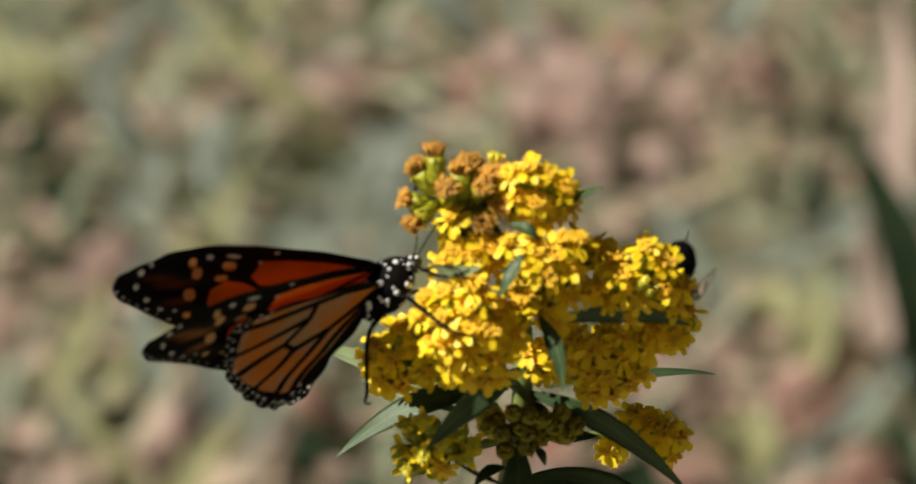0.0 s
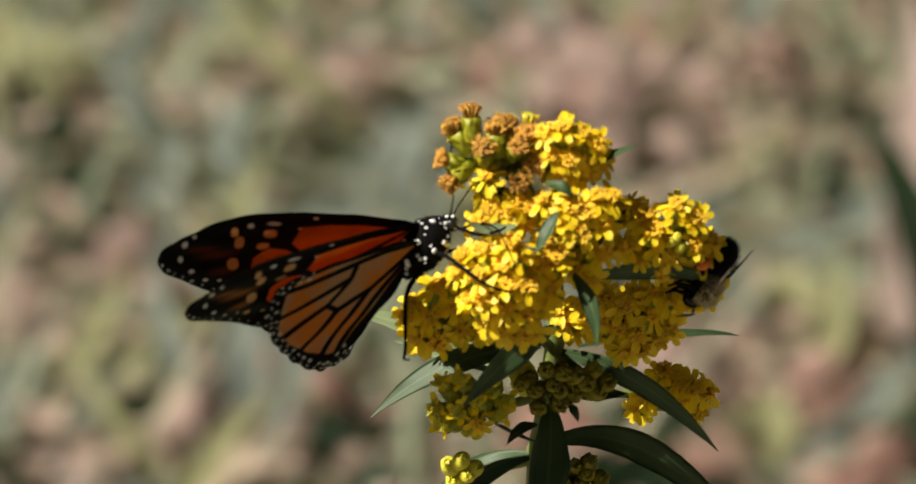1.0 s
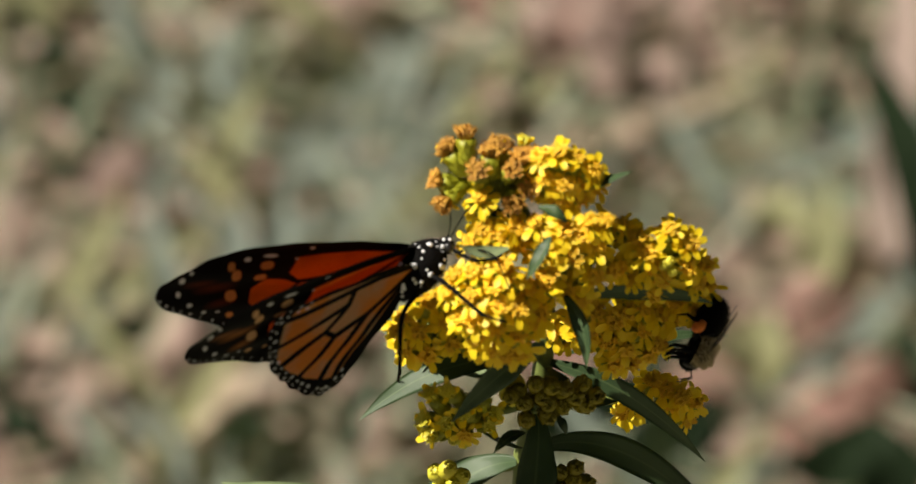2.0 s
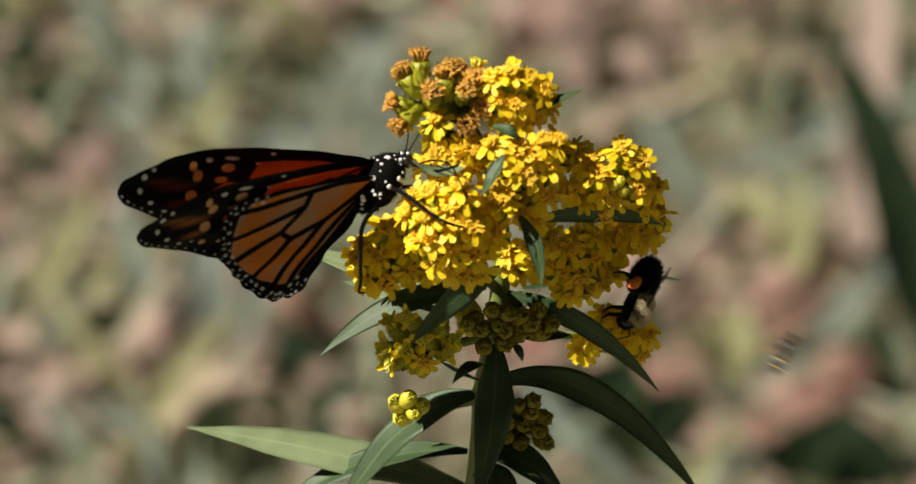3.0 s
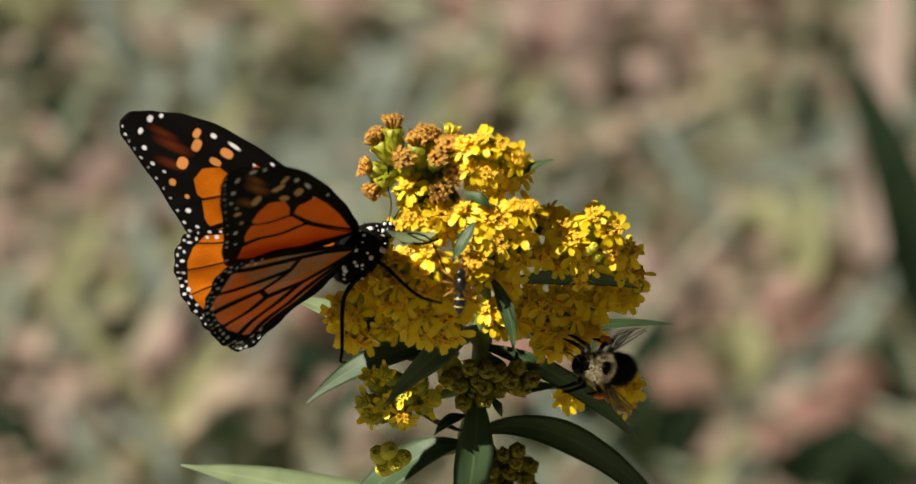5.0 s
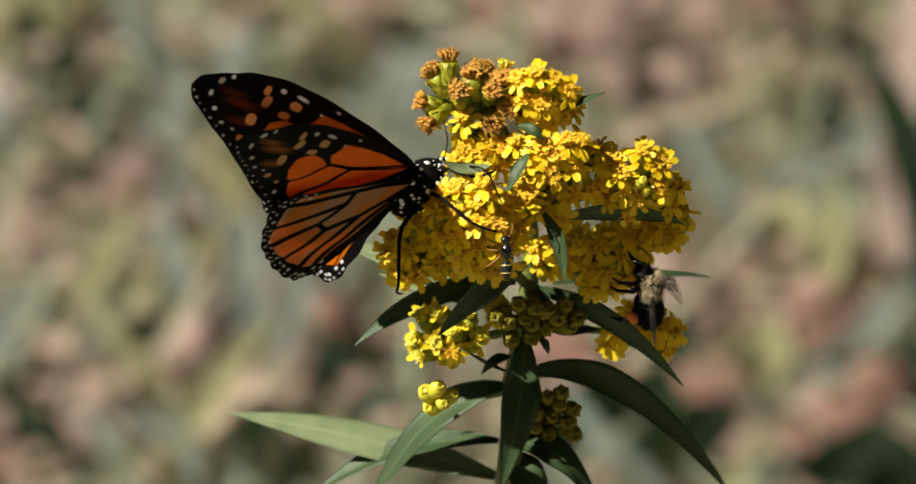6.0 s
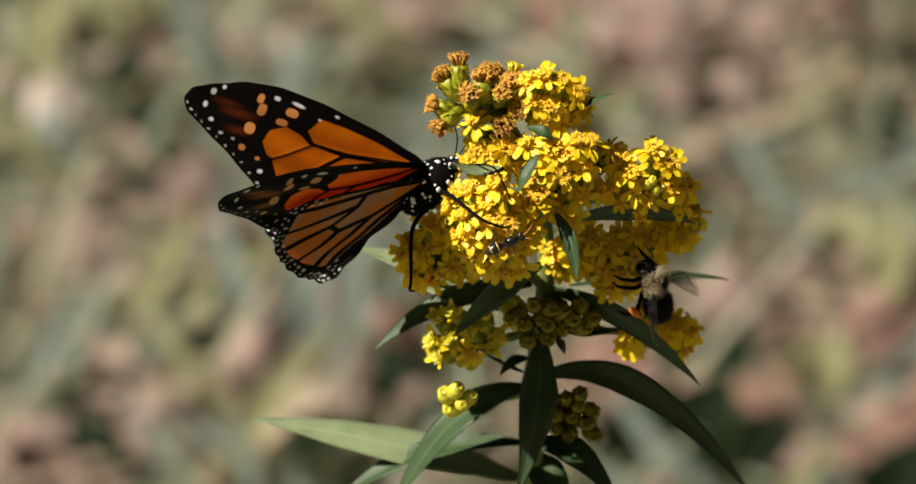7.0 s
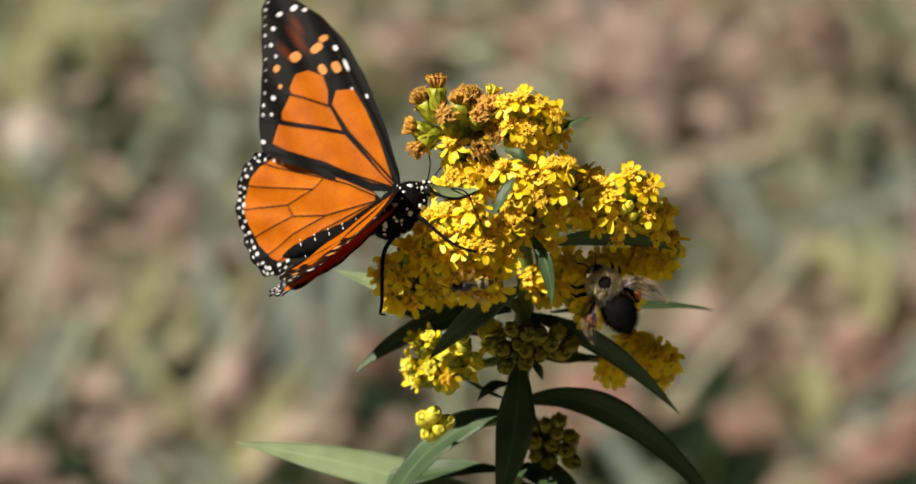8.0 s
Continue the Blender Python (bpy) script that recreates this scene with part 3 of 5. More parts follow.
GRASS_GREEN = vary_material("grass_green", ((0.0, (0.14, 0.172, 0.122)), (0.5, (0.205, 0.24, 0.172)), (1.0, (0.265, 0.29, 0.178))), through=(0.15, 0.2, 0.06))
STRAW = vary_material("straw", ((0.0, (0.22, 0.192, 0.138)), (0.6, (0.27, 0.246, 0.178)), (1.0, (0.25, 0.257, 0.145))), through=(0.3, 0.25, 0.1))
LITTER = vary_material("leaf_litter", ((0.0, (0.21, 0.135, 0.11)), (0.4, (0.30, 0.21, 0.175)), (0.75, (0.36, 0.27, 0.23)), (1.0, (0.31, 0.27, 0.18))), through=(0.35, 0.2, 0.1))

ground()
meadow()
far_growth()


# ---- the goldenrod ----
def petal_mesh():
    """One ray floret: narrow at its foot, rounded and slightly notched at its end, cupped. Along +x, 1 mm units."""
    bm = bmesh.new()
    rows = []
    for i in range(6):
        t = i / 5
        half = (0.26, 0.42, 0.60, 0.72, 0.68, 0.34)[i]
        row = []
        for s in (-1, 0, 1):
            x = 0.9 + 3.0 * t - (0.18 if s == 0 and i == 5 else 0)
            z = 0.35 * abs(s) * (1 - t) + 0.55 * math.sin(1.4 * t) - 0.55 * t * t
            row.append(bm.verts.new(Vector((x, s * half, z)) / 1000))
        rows.append(row)
    for a, b in zip(rows, rows[1:]):
        for k in (0, 1):
            bm.faces.new((a[k], b[k], b[k + 1], a[k + 1]))
    return mesh_of(bm, "petal", [PETAL])


def disc_mesh(mat, seed, spread=1.0, tall=1.0, count=16, lobe=0.75):
    """The middle of a head: a tuft of small tubular florets, each ending in a split tip."""
    rng = random.Random(seed)
    bm = bmesh.new()
    for k in range(count):
        r = 1.9 * spread * math.sqrt((k + 0.5) / count)
        a = 2.4 * k
        foot = Vector((0.5 * r * math.cos(a), 0.5 * r * math.sin(a), 0.0))
        top = Vector((r * math.cos(a) + rng.gauss(0, .15), r * math.sin(a) + rng.gauss(0, .15), tall * (2.2 - 0.25 * r) + rng.uniform(-0.3, 0.5)))
        pts = [foot / 1000, (foot * 0.4 + top * 0.6) / 1000, top / 1000]
        tube(bm, pts, [0.00022, 0.00034, 0.00042], 5)
        for j in range(4):
            b = j * 1.57 + rng.random()
            d = Vector((math.cos(b), math.sin(b), 0.5)) * lobe
            q = Vector((-d.y, d.x, 0)) * 0.3
            f = [bm.verts.new(v / 1000) for v in (top + q, top - q, top + d)]
            bm.faces.new(f)
    return mesh_of(bm, "disc", [mat])


def cup_mesh(mat, length=4.6, wide=1.45, mouth=1.5):
    """The green cup of overlapping bracts under a head, pointing up +z, its mouth at the origin."""
    bm = bmesh.new()
    prof = ((0.0, 0.35), (0.12, 0.8), (0.4, 1.0), (0.75, 0.98), (1.0, mouth / wide))
    tube(bm, [Vector((0, 0, (t - 1) * length / 1000)) for t, _ in prof], [wide * r / 1000 for _, r in prof], 10)
    for ring, (z0, z1, off) in enumerate(((-4.2, -2.2, 0.0), (-3.2, -0.9, 0.4), (-2.0, 0.35, 0.8))):
        for k in range(6):
            a = k * math.pi / 3 + off
            d, s = Vector((math.cos(a), math.sin(a), 0)), Vector((-math.sin(a), math.cos(a), 0))
            r = wide * 1.04
            v = [bm.verts.new(p / 1000) for p in (
                d * r * 0.8 + s * 0.55 + Vector((0, 0, z0)), d * r * 0.8 - s * 0.55 + Vector((0, 0, z0)),
                d * (r + 0.12) - s * 0.5 + Vector((0, 0, (z0 + z1) / 2)), d * (r + 0.18) + Vector((0, 0, z1)),
                d * (r + 0.12) + s * 0.5 + Vector((0, 0, (z0 + z1) / 2)))]
            bm.faces.new(v)
    return mesh_of(bm, "cup", [mat])


def bud_mesh(mat, seed):
    """A closed bud: a plump ribbed barrel with a dimpled top."""
    bm = bmesh.new()
    prof = ((-4.4, 0.5), (-3.8, 1.15), (-2.4, 1.55), (-0.8, 1.55), (0.1, 1.25), (0.35, 0.8), (0.1, 0.3))
    tube(bm, [Vector((0, 0, z / 1000)) for z, _ in prof], [r / 1000 for _, r in prof], 12)
    for v in bm.verts:
        a = math.atan2(v.co.y, v.co.x)
        v.co.xy *= 1 + 0.06 * math.cos(6 * a + seed)
    for k in range(7):
        a = k * 0.9 + seed
        d = Vector((math.cos(a), math.sin(a), 0))
        tube(bm, [(d * 0.7 + Vector((0, 0, -0.3))) / 1000, (d * 0.55 + Vector((0, 0, 0.75))) / 1000], [0.0003, 0.00018], 5)
    return mesh_of(bm, "bud", [mat])


PETALS = petal_mesh()
DISCS = [disc_mesh(DISC, s, 0.84, 0.95, 18, 0.6) for s in (1, 2, 3)]
TUFTS = [disc_mesh(WITHERED, s, 1.05, 1.0, 20) for s in (4, 5)]
BRUSHES = [disc_mesh(BUD_YELLOW, s, 0.8, 1.3, 18) for s in (6, 7)]
CUP = cup_mesh(BUD_GREEN, 4.8, 1.75, 1.7)
BUDS_YELLOW = [bud_mesh(BUD_YELLOW, s) for s in (1, 3)]
OLIVE = mottled("bud_olive", (0.17, 0.155, 0.006), (0.44, 0.36, 0.014), 400, 0.5, 0.3, 0.0001, (0.4, 0.32, 0.01), 0.22, 0.2)
BUTTONS = [disc_mesh(OLIVE, s, 0.62, 0.30, 24, 0.28) for s in (8, 9)]
OLIVE_CUP = cup_mesh(OLIVE, 4.6, 1.6, 1.55)


def flower_head(plant, place, facing, kind, rng, size=1.0):
    z = facing.normalized()
    m = Matrix.Translation(place) @ z.to_track_quat("Z", "Y").to_matrix().to_4x4() @ pose(0, 0, 0, 0, 0, rng.uniform(0, 360)) @ Matrix.Scale(size, 4)
    if kind == "yellow_bud":
        return part("flower_bud", rng.choice(BUDS_YELLOW), None, plant, m=m)
    if kind == "olive":
        head = part("flower_bud", OLIVE_CUP, None, plant, m=m)
        part("disc", rng.choice(BUTTONS), None, head)
        return head
    head = part("flower_head", CUP, None, plant, m=m)
    if kind == "withered":
        part("withered_tuft", rng.choice(TUFTS), None, head, "brown withered florets")
        for k in range(rng.choice((2, 3, 4))):
            part("petal", PETALS, None, head, m=pose(0, 0, 0.0002, 0, 0, rng.uniform(0, 360)) @ pose(0, 0, 0, rng.uniform(-30, 30), rng.uniform(-70, 60), 0) @ Matrix.Scale(rng.uniform(0.5, 0.75), 4))
        return head
    if kind == "half":
        part("disc", rng.choice(BRUSHES), None, head)
        n = rng.choice((4, 5))
        lift = -45
    else:
        part("disc", rng.choice(DISCS), None, head)
        n = rng.choice((8, 9, 9, 10))
        lift = rng.uniform(-14, 16)
    for k in range(n):
        a = 360 * k / n + rng.uniform(-13, 13)
        part("petal", PETALS, None, head, m=pose(0, 0, 0.0002, 0, 0, a) @ pose(0, 0, 0, rng.uniform(-25, 25), lift + rng.uniform(-18, 14), 0)
             @ Matrix.Scale(rng.uniform(0.82, 1.12), 4))
    return head


def cluster(plant, rng, centre, depth, kind, places, dome=14.0, size=1.0, lean=(0, 0.35, 0.5)):
    """Heads over a dome round a centre (u, v); each faces away from the middle of its dome."""
    cu, cv = centre
    if kind == "open":
        places = [(cu + 0.95 * (u - cu), cv + 0.95 * (v - cv)) for u, v in places]
    reach = max(math.hypot(u - cu, v - cv) for u, v in places) + 3.0
    root = at(cu, cv - dome * 0.4, depth - dome * 0.9)
    # mostly unseen heads added further in and behind as well, to shade what lies below
    deep = [(cu + f * (u - cu), cv + f * (v - cv) - 1.0, d) for f, d in ((0.8, 7.0), (0.7, 13.0)) for u, v in places[::2]] if kind == "open" else []
    for u, v, behind in [(u, v, 0.0) for u, v in places] + deep:
        r = math.hypot(u - cu, v - cv) / reach
        w = depth + dome * (math.sqrt(max(0.0, 1 - r * r)) - 1) + rng.uniform(-1.5, 1.5)
        w -= behind
        facing = way((u - cu) / reach + lean[0], (v - cv) / reach + lean[1], (1.1 * math.sqrt(max(0.05, 1 - r * r)) + lean[2] * 0.5) * (1 if behind < 9 else -1))
        facing = (facing + Vector((rng.gauss(0, .12), rng.gauss(0, .12), rng.gauss(0, .12)))).normalized()
        place = at(u, v, w)
        flower_head(plant, place, facing, kind, rng, size * rng.uniform(0.84, 1.06))
        foot = place - facing * 0.0045 * size
        bm = bmesh.new()
        tube(bm, bezier(foot, foot - facing * 0.004, root, 5), [0.0005, 0.0005, 0.0006, 0.0007, 0.0008], 6)
        part("flower_stalk", bm, STEM, plant)


def stalk(plant, a, b, c, r0, r1, name="branch"):
    bm = bmesh.new()
    n = 9
    tube(bm, bezier(a, b, c, n), [r0 + (r1 - r0) * i / (n - 1) for i in range(n)], 8)
    part(name, bm, STEM, plant)


def goldenrod():
    rng = random.Random(11)
    plant = thing("goldenrod", "goldenrod in full yellow bloom with narrow dark green leaves", "flower")
    # main stem from the ground to the top of the head
    bm = bmesh.new()
    foot, shin, low = Vector((-0.012, 0.15, -0.43)), Vector((-0.012, 0.10, -0.05)), at(-2.4, -50, -4)
    pts = bezier(foot, Vector((-0.012, 0.13, -0.2)), shin, 6) + bezier(shin, Vector((-0.012, 0.055, 0.35)), low, 14)[1:] + bezier(low, at(-1.2, -38, -4), at(-1.8, -28.6, -4), 6)[1:] \
        + bezier(at(-1.8, -28.6, -4), at(0.2, -20, -4), at(0.6, -10, -5), 7)[1:] + bezier(at(0.6, -10, -5), at(2.0, 10, -6), at(-6.3, 22.8, -4), 12)[1:]
    n = len(pts)
    tube(bm, pts, [0.0030 * (1 - 0.66 * (i / (n - 1)) ** 2) for i in range(n)], 12)
    part("stem", bm, STEM, plant, "upright green stem")
    # side branches
    for a, b, c, w in (((0.4, -9.0), (-6.0, -4.0), (-12.0, 1.5), 6), ((0.6, -6.6), (9.4, -3.0), (16.0, -1.5), -8), ((0.9, 6.4), (9.4, 9.0), (20.0, 10.5), -2), ((0.4, -8.0), (-10.0, -4.0), (-21.0, -1.5), -2),
                       ((-0.6, -17.2), (-7.1, -20.5), (-14.2, -19.5), 0), ((0.4, -16.0), (9.4, -19.0), (23.0, -18.0), -14), ((-2.0, -30.0), (-8.3, -32.5), (-16.5, -32.0), -6),
                       ((-2.0, -28.0), (2.4, -33.0), (5.8, -34.5), -8), ((0.2, -14.5), (1.5, -16.0), (0.5, -16.5), 0)):
        stalk(plant, at(*a, -5), at(*b, (w - 5) / 2), at(*c, w), 0.0012, 0.0007)
    # withered heads at the tip
    for u, v, w, f in ((-17.4, 35.6, 3, (-.1, 1, .15)), (-20.0, 32.9, 3, (-.6, .8, .25)), (-10.8, 33.2, 3, (.1, 1, .35)), (-8.8, 29.6, 8, (.1, .35, 1)),
                       (-15.1, 29.2, 9, (-.15, .45, 1)), (-21.6, 27.3, 5, (-1, .3, .35)), (-20.2, 24.0, 7, (-.7, -.7, .4)), (-7.0, 31.4, 5, (.1, .8, .6)),
                       (-4.6, 31.4, 4, (.2, .9, .4)), (-8.3, 23.8, 9, (.0, -.35, 1)), (-12.6, 32.6, 5, (.0, .9, .5)), (-5.6, 26.4, 8, (.1, -.1, 1))):
        flower_head(plant, at(u, v, w), way(*f), "withered", rng, rng.uniform(0.95, 1.12))
        stalk(plant, at(u, v, w) - way(*f) * 0.005, at(-11.5, 26.4, 0), at(-6.3, 22.8, -4), 0.0008, 0.0012, "flower_stalk")
    flower_head(plant, at(-6.6, 33.8, 2), way(.2, 1, .1), "half", rng, 0.8)
    # open heads
    cluster(plant, rng, (1.5, 28.0), 9, "open", ((-2.2, 27.8), (1.6, 30.5), (4.9, 27.6), (-0.1, 33.1), (3.2, 31.9), (6.4, 29.7), (-3.2, 31.9), (4.3, 24.6), (-0.1, 24.4),
            (1.2, 27.2), (-5.1, 29.3), (7.6, 26.6)), 12)
    cluster(plant, rng, (-11.0, 18.5), 11, "open", ((-14.2, 23.9), (-10.9, 17.5), (-7.9, 18.6), (-15.7, 15.5), (-11.3, 13.2), (-6.9, 14.9), (-13.6, 18.2)), 8)
    cluster(plant, rng, (3.5, 13.5), 15, "open", ((-3.9, 19.4), (1.5, 18.3), (6.3, 20.0), (8.8, 19.6), (-1.5, 15.6), (3.6, 13.0), (7.7, 15.0), (10.9, 9.9), (3.1, 6.5),
            (7.3, 9.1), (-0.2, 9.9), (5.5, 4.3), (-3.1, 12.2), (4.6, 17.3)), 13)
    cluster(plant, rng, (21.0, 12.0), 11, "open", ((12.7, 18.6), (15.7, 16.1), (17.1, 13.2), (22.0, 16.7), (25.3, 15.5), (21.6, 18.2), (12.7, 10.6), (18.2, 10.6), (20.8, 8.3),
            (19.3, 5.5), (25.2, 10.6), (29.0, 10.9), (27.6, 7.8), (14.9, 8.0)), 13)
    cluster(plant, rng, (27.0, 3.0), 1, "open", ((26.6, 3.7), (29.3, 2.6), (24.9, 2.6), (30.5, 5.5), (27.8, 0.8)), 6)
    for u, v in ((21.8, 12.6), (22.6, 10.8), (20.9, 12.0)):  # closed buds amid the open heads
        flower_head(plant, at(u, v, 13), way(0.2, 0.4, 0.9), "yellow_bud", rng, 0.62)
    cluster(plant, rng, (-10.5, 2.5), 22, "open", ((-18.5, 9.0), (-14.6, 9.8), (-11.5, 7.3), (-19.5, 6.1), (-15.9, 5.0), (-8.5, 9.3), (-4.8, 6.8), (-2.5, 5.0), (-10.5, 3.6),
            (-6.9, 3.3), (-14.6, 1.3), (-10.3, -0.9), (-6.7, -2.1), (-11.2, -4.4), (-7.8, -5.5), (-13.8, -2.1), (-4.1, 0.2), (-17.2, 0.7), (-2.4, 2.2), (-5.4, -4.7), (-9.7, 11.2),
            (-1.7, 7.8)), 15, 1.13, (-.3, .55, .7))
    cluster(plant, rng, (-22.0, -1.5), 7, "open", ((-23.1, 3.1), (-27.2, -0.2), (-23.9, -2.7), (-19.5, -0.4), (-26.1, -6.2), (-22.4, -7.3), (-18.0, -5.0), (-21.0, 3.5), (-28.0, -2.7),
            (-17.2, 3.5), (-14.6, -5.4)), 9, 1.05)
    cluster(plant, rng, (14.0, -2.5), 1, "open", ((2.3, -4.1), (1.1, -1.3), (9.4, -2.7), (12.9, -0.7), (15.8, 1.2), (18.5, 1.7), (21.3, 0.5), (11.7, -5.3), (15.2, -6.5), (18.5, -3.0),
            (22.2, -5.3), (20.1, -7.6), (13.3, -9.3), (16.7, -9.3), (24.3, -0.4), (9.2, 1.0), (5.8, -0.7), (23.4, 3.3), (6.6, -3.9)), 11, 1.05, (.1, .1, .9))
    cluster(plant, rng, (24.0, -18.0), -8, "open", ((17.4, -20.7), (18.7, -18.6), (28.9, -19.5), (29.2, -22.1), (27.3, -16.9), (24.3, -15.8), (22.0, -14.3), (30.0, -18.1), (25.8, -18.9)), 8)
    # half-open heads and buds lower down
    cluster(plant, rng, (-14.5, -19.0), 10, "half", ((-21.0, -20.3), (-20.3, -16.0), (-17.2, -14.9), (-17.6, -20.4), (-20.0, -22.7), (-14.3, -18.6), (-12.6, -17.2), (-9.6, -18.8), (-10.6, -20.9),
            (-11.6, -15.3)), 7, 0.98, (-.2, .3, .4))
    flower_head(plant, at(-14.6, -22.3, 11), way(-.1, -.25, 1), "open", rng, 0.8)
    for u, v in ((-14.6, -25.0), (-16.4, -24.4)):
        flower_head(plant, at(u, v, 7), way(-.3, -.5, .8), "yellow_bud", rng, 0.9)
    cluster(plant, rng, (0.0, -15.8), 9, "olive", ((-4.6, -14.4), (-1.9, -12.6), (-3.7, -16.5), (-0.2, -15.6), (1.5, -13.3), (1.0, -16.7), (4.2, -13.5), (-3.0, -20.0), (1.1, -19.1),
            (3.9, -17.4), (6.1, -15.4), (-6.3, -15.3), (10.4, -15.4), (7.5, -12.8), (8.6, -17.2)), 7, 1.05, (0, .05, .8))
    for u, v in ((-7.8, -12.6), (-7.0, -14.8), (-6.0, -11.6)):  # sunlit buds of the olive cluster, the sun put in as yellow colour
        flower_head(plant, at(u, v, 3), way(-.5, .6, .5), "yellow_bud", rng, 1.0)
    cluster(plant, rng, (-17.0, -31.3), 10, "yellow_bud", ((-19.7, -30.2), (-16.9, -29.2), (-18.7, -33.6), (-15.9, -32.5), (-14.1, -30.9)), 5, 1.2)
    cluster(plant, rng, (6.0, -34.8), -1, "olive", ((2.3, -31.5), (5.0, -31.3), (7.9, -30.6), (2.9, -35.0), (6.3, -35.5), (9.3, -36.7), (10.6, -34.3), (5.6, -39.2), (11.0, -39.2), (3.0, -38.0),
            (7.6, -33.2), (0.9, -29.9)), 7, 0.98, (0, .1, .7))

    # leaves: base, bend and tip with their depths, width, facing
    def leaf(base, w0, mid, w1, tip, w2, width, face=(0, .5, 1), pale=False, fold=0.2):
        me = leaf_mesh("leaf", at(*base, w0), at(*tip, w2), width / 1000, 0.0, way(*face), fold, LEAF_PALE_LIT if pale else LEAF, bend=at(*mid, w1))
        part("leaf", me, None, plant, "pale green leaf, sunlit tone in its colour" if pale else "")

    leaf((-2.0, -8.5), -5, (-21.0, -9.0), -8, (-33.8, -21.8), -5, 5.6, (-.25, .5, 1), fold=0.10)
    leaf((-0.4, -4.6), 8, (-9.5, -8.8), 18, (-17.9, -18.8), 22, 5.4, (.25, -.15, 1), fold=0.12)
    leaf((0.8, -9.5), -4, (17.4, -12.6), 3, (32.0, -29.0), 2, 4.5, (-.2, -.15, 1), fold=0.1)
    leaf((6.0, -9.0), -14, (28.5, -6.0), -34, (39.7, -7.9), -40, 3.8, (-.3, .75, .7), fold=0.15)
    leaf((2.2, 5.6), 15, (6.6, 0.2), 22, (6.3, -8.0), 24, 3.4, (-.6, .3, .9), fold=0.35)
    leaf((4.0, 4.2), 4, (19.0, 8.2), 13, (30.7, 3.6), 9, 3.8, (.1, -.5, 1), fold=0.1)
    leaf((-0.4, -19.4), 2, (0.3, -31.0), 14, (-4.5, -49.0), 24, 8.0, (.2, .12, 1), fold=0.12)
    leaf((0.2, -27.4), -6, (19.2, -20.3), -6, (43.2, -51.6), -8, 6.3, (.25, .05, 1), fold=0.12)
    leaf((-3.6, -29.6), -2, (-18.0, -31.0), -4, (-30.1, -53.5), 2, 9.2, (-.5, .65, .75), fold=0.08)
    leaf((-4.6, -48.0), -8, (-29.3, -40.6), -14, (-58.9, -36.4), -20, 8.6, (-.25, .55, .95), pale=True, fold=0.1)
    leaf((-4.2, -41.0), -8, (-24.5, -39.0), -12, (-42.1, -53.1), -10, 7.0, (-.3, .8, .7))
    leaf((-2.9, -41.4), -4, (7.6, -38.6), 3, (15.7, -53.6), 6, 7.6, (.3, .6, .8))
    leaf((-3.5, -43.0), -6, (2.0, -46.0), 2, (6.0, -56.0), 4, 8.0, (.1, .5, .9))
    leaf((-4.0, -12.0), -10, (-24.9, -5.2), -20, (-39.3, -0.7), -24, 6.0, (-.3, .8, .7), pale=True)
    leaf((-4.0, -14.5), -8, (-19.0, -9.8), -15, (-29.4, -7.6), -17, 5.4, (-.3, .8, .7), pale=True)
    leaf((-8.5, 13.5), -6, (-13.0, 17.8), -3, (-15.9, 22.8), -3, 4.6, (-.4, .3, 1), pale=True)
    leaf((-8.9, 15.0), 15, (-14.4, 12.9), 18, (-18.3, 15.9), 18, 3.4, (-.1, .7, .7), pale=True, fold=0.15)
    leaf((-1.4, 17.4), 17, (-3.2, 14.0), 21, (-5.7, 9.4), 22, 3.2, (-.7, .25, .8), fold=0.3)
    leaf((4.6, 25.8), 8, (8.9, 28.2), 10, (13.7, 29.9), 10, 3.0, (-.4, .8, .5), fold=0.12)
    leaf((-5.6, 20.6), 7, (-11.5, 20.5), 9, (-17.2, 23.5), 9, 2.8, (0, .7, .6))
    leaf((-3.4, 23.0), 12, (-0.2, 22.6), 15, (1.7, 20.1), 15, 2.6, (-.2, .6, .7))
    for tip in ((11.1, 20.2), (13.3, 19.7), (9.1, 18.5)):  # small bracts
        leaf((11.5, 13.5), -3, (0.4 * 11.5 + 0.6 * tip[0], 17.2), -1, tip, 0, 2.0, (.2, .3, 1))
    leaf((0.4, -16.5), -4, (8.0, -18.4), -6, (15.3, -18.0), -8, 4.4, (.2, .6, .7))
    leaf((0.6, -10.2), 2, (4.5, -13.0), 6, (6.5, -17.8), 6, 3.4, (.5, .4, .8))
    leaf((-2.6, -26.7), 0, (-7.0, -25.5), 4, (-11.2, -22.6), 6, 2.8, (-.3, .7, .7))
    leaf((-2.4, -23.5), 0, (-6.0, -23.0), 5, (-8.6, -27.0), 6, 2.6, (-.3, .4, .9))
    leaf((2.4, -18.8), 8, (4.0, -20.5), 11, (4.4, -22.6), 11, 1.8, (.2, .3, .9))
    # leaves down the hidden lower stem
    for k in range(-14, 16):
        z = 0.06 + 0.027 * k
        a = 2.4 * k
        d = Vector((math.cos(a), math.sin(a), 0.35))
        if d.y < -0.2 and z > 0.40:
            continue
        base = Vector((-0.0105, 0.096 - 0.13 * z, z))
        me = leaf_mesh("leaf", base, base + d * 0.075, 0.011, 0.006, Vector((-d.x * .3, -d.y * .3, 1)), 0.2, LEAF, 0.02)
        part("leaf", me, None, plant)
    return plant


plant = goldenrod()


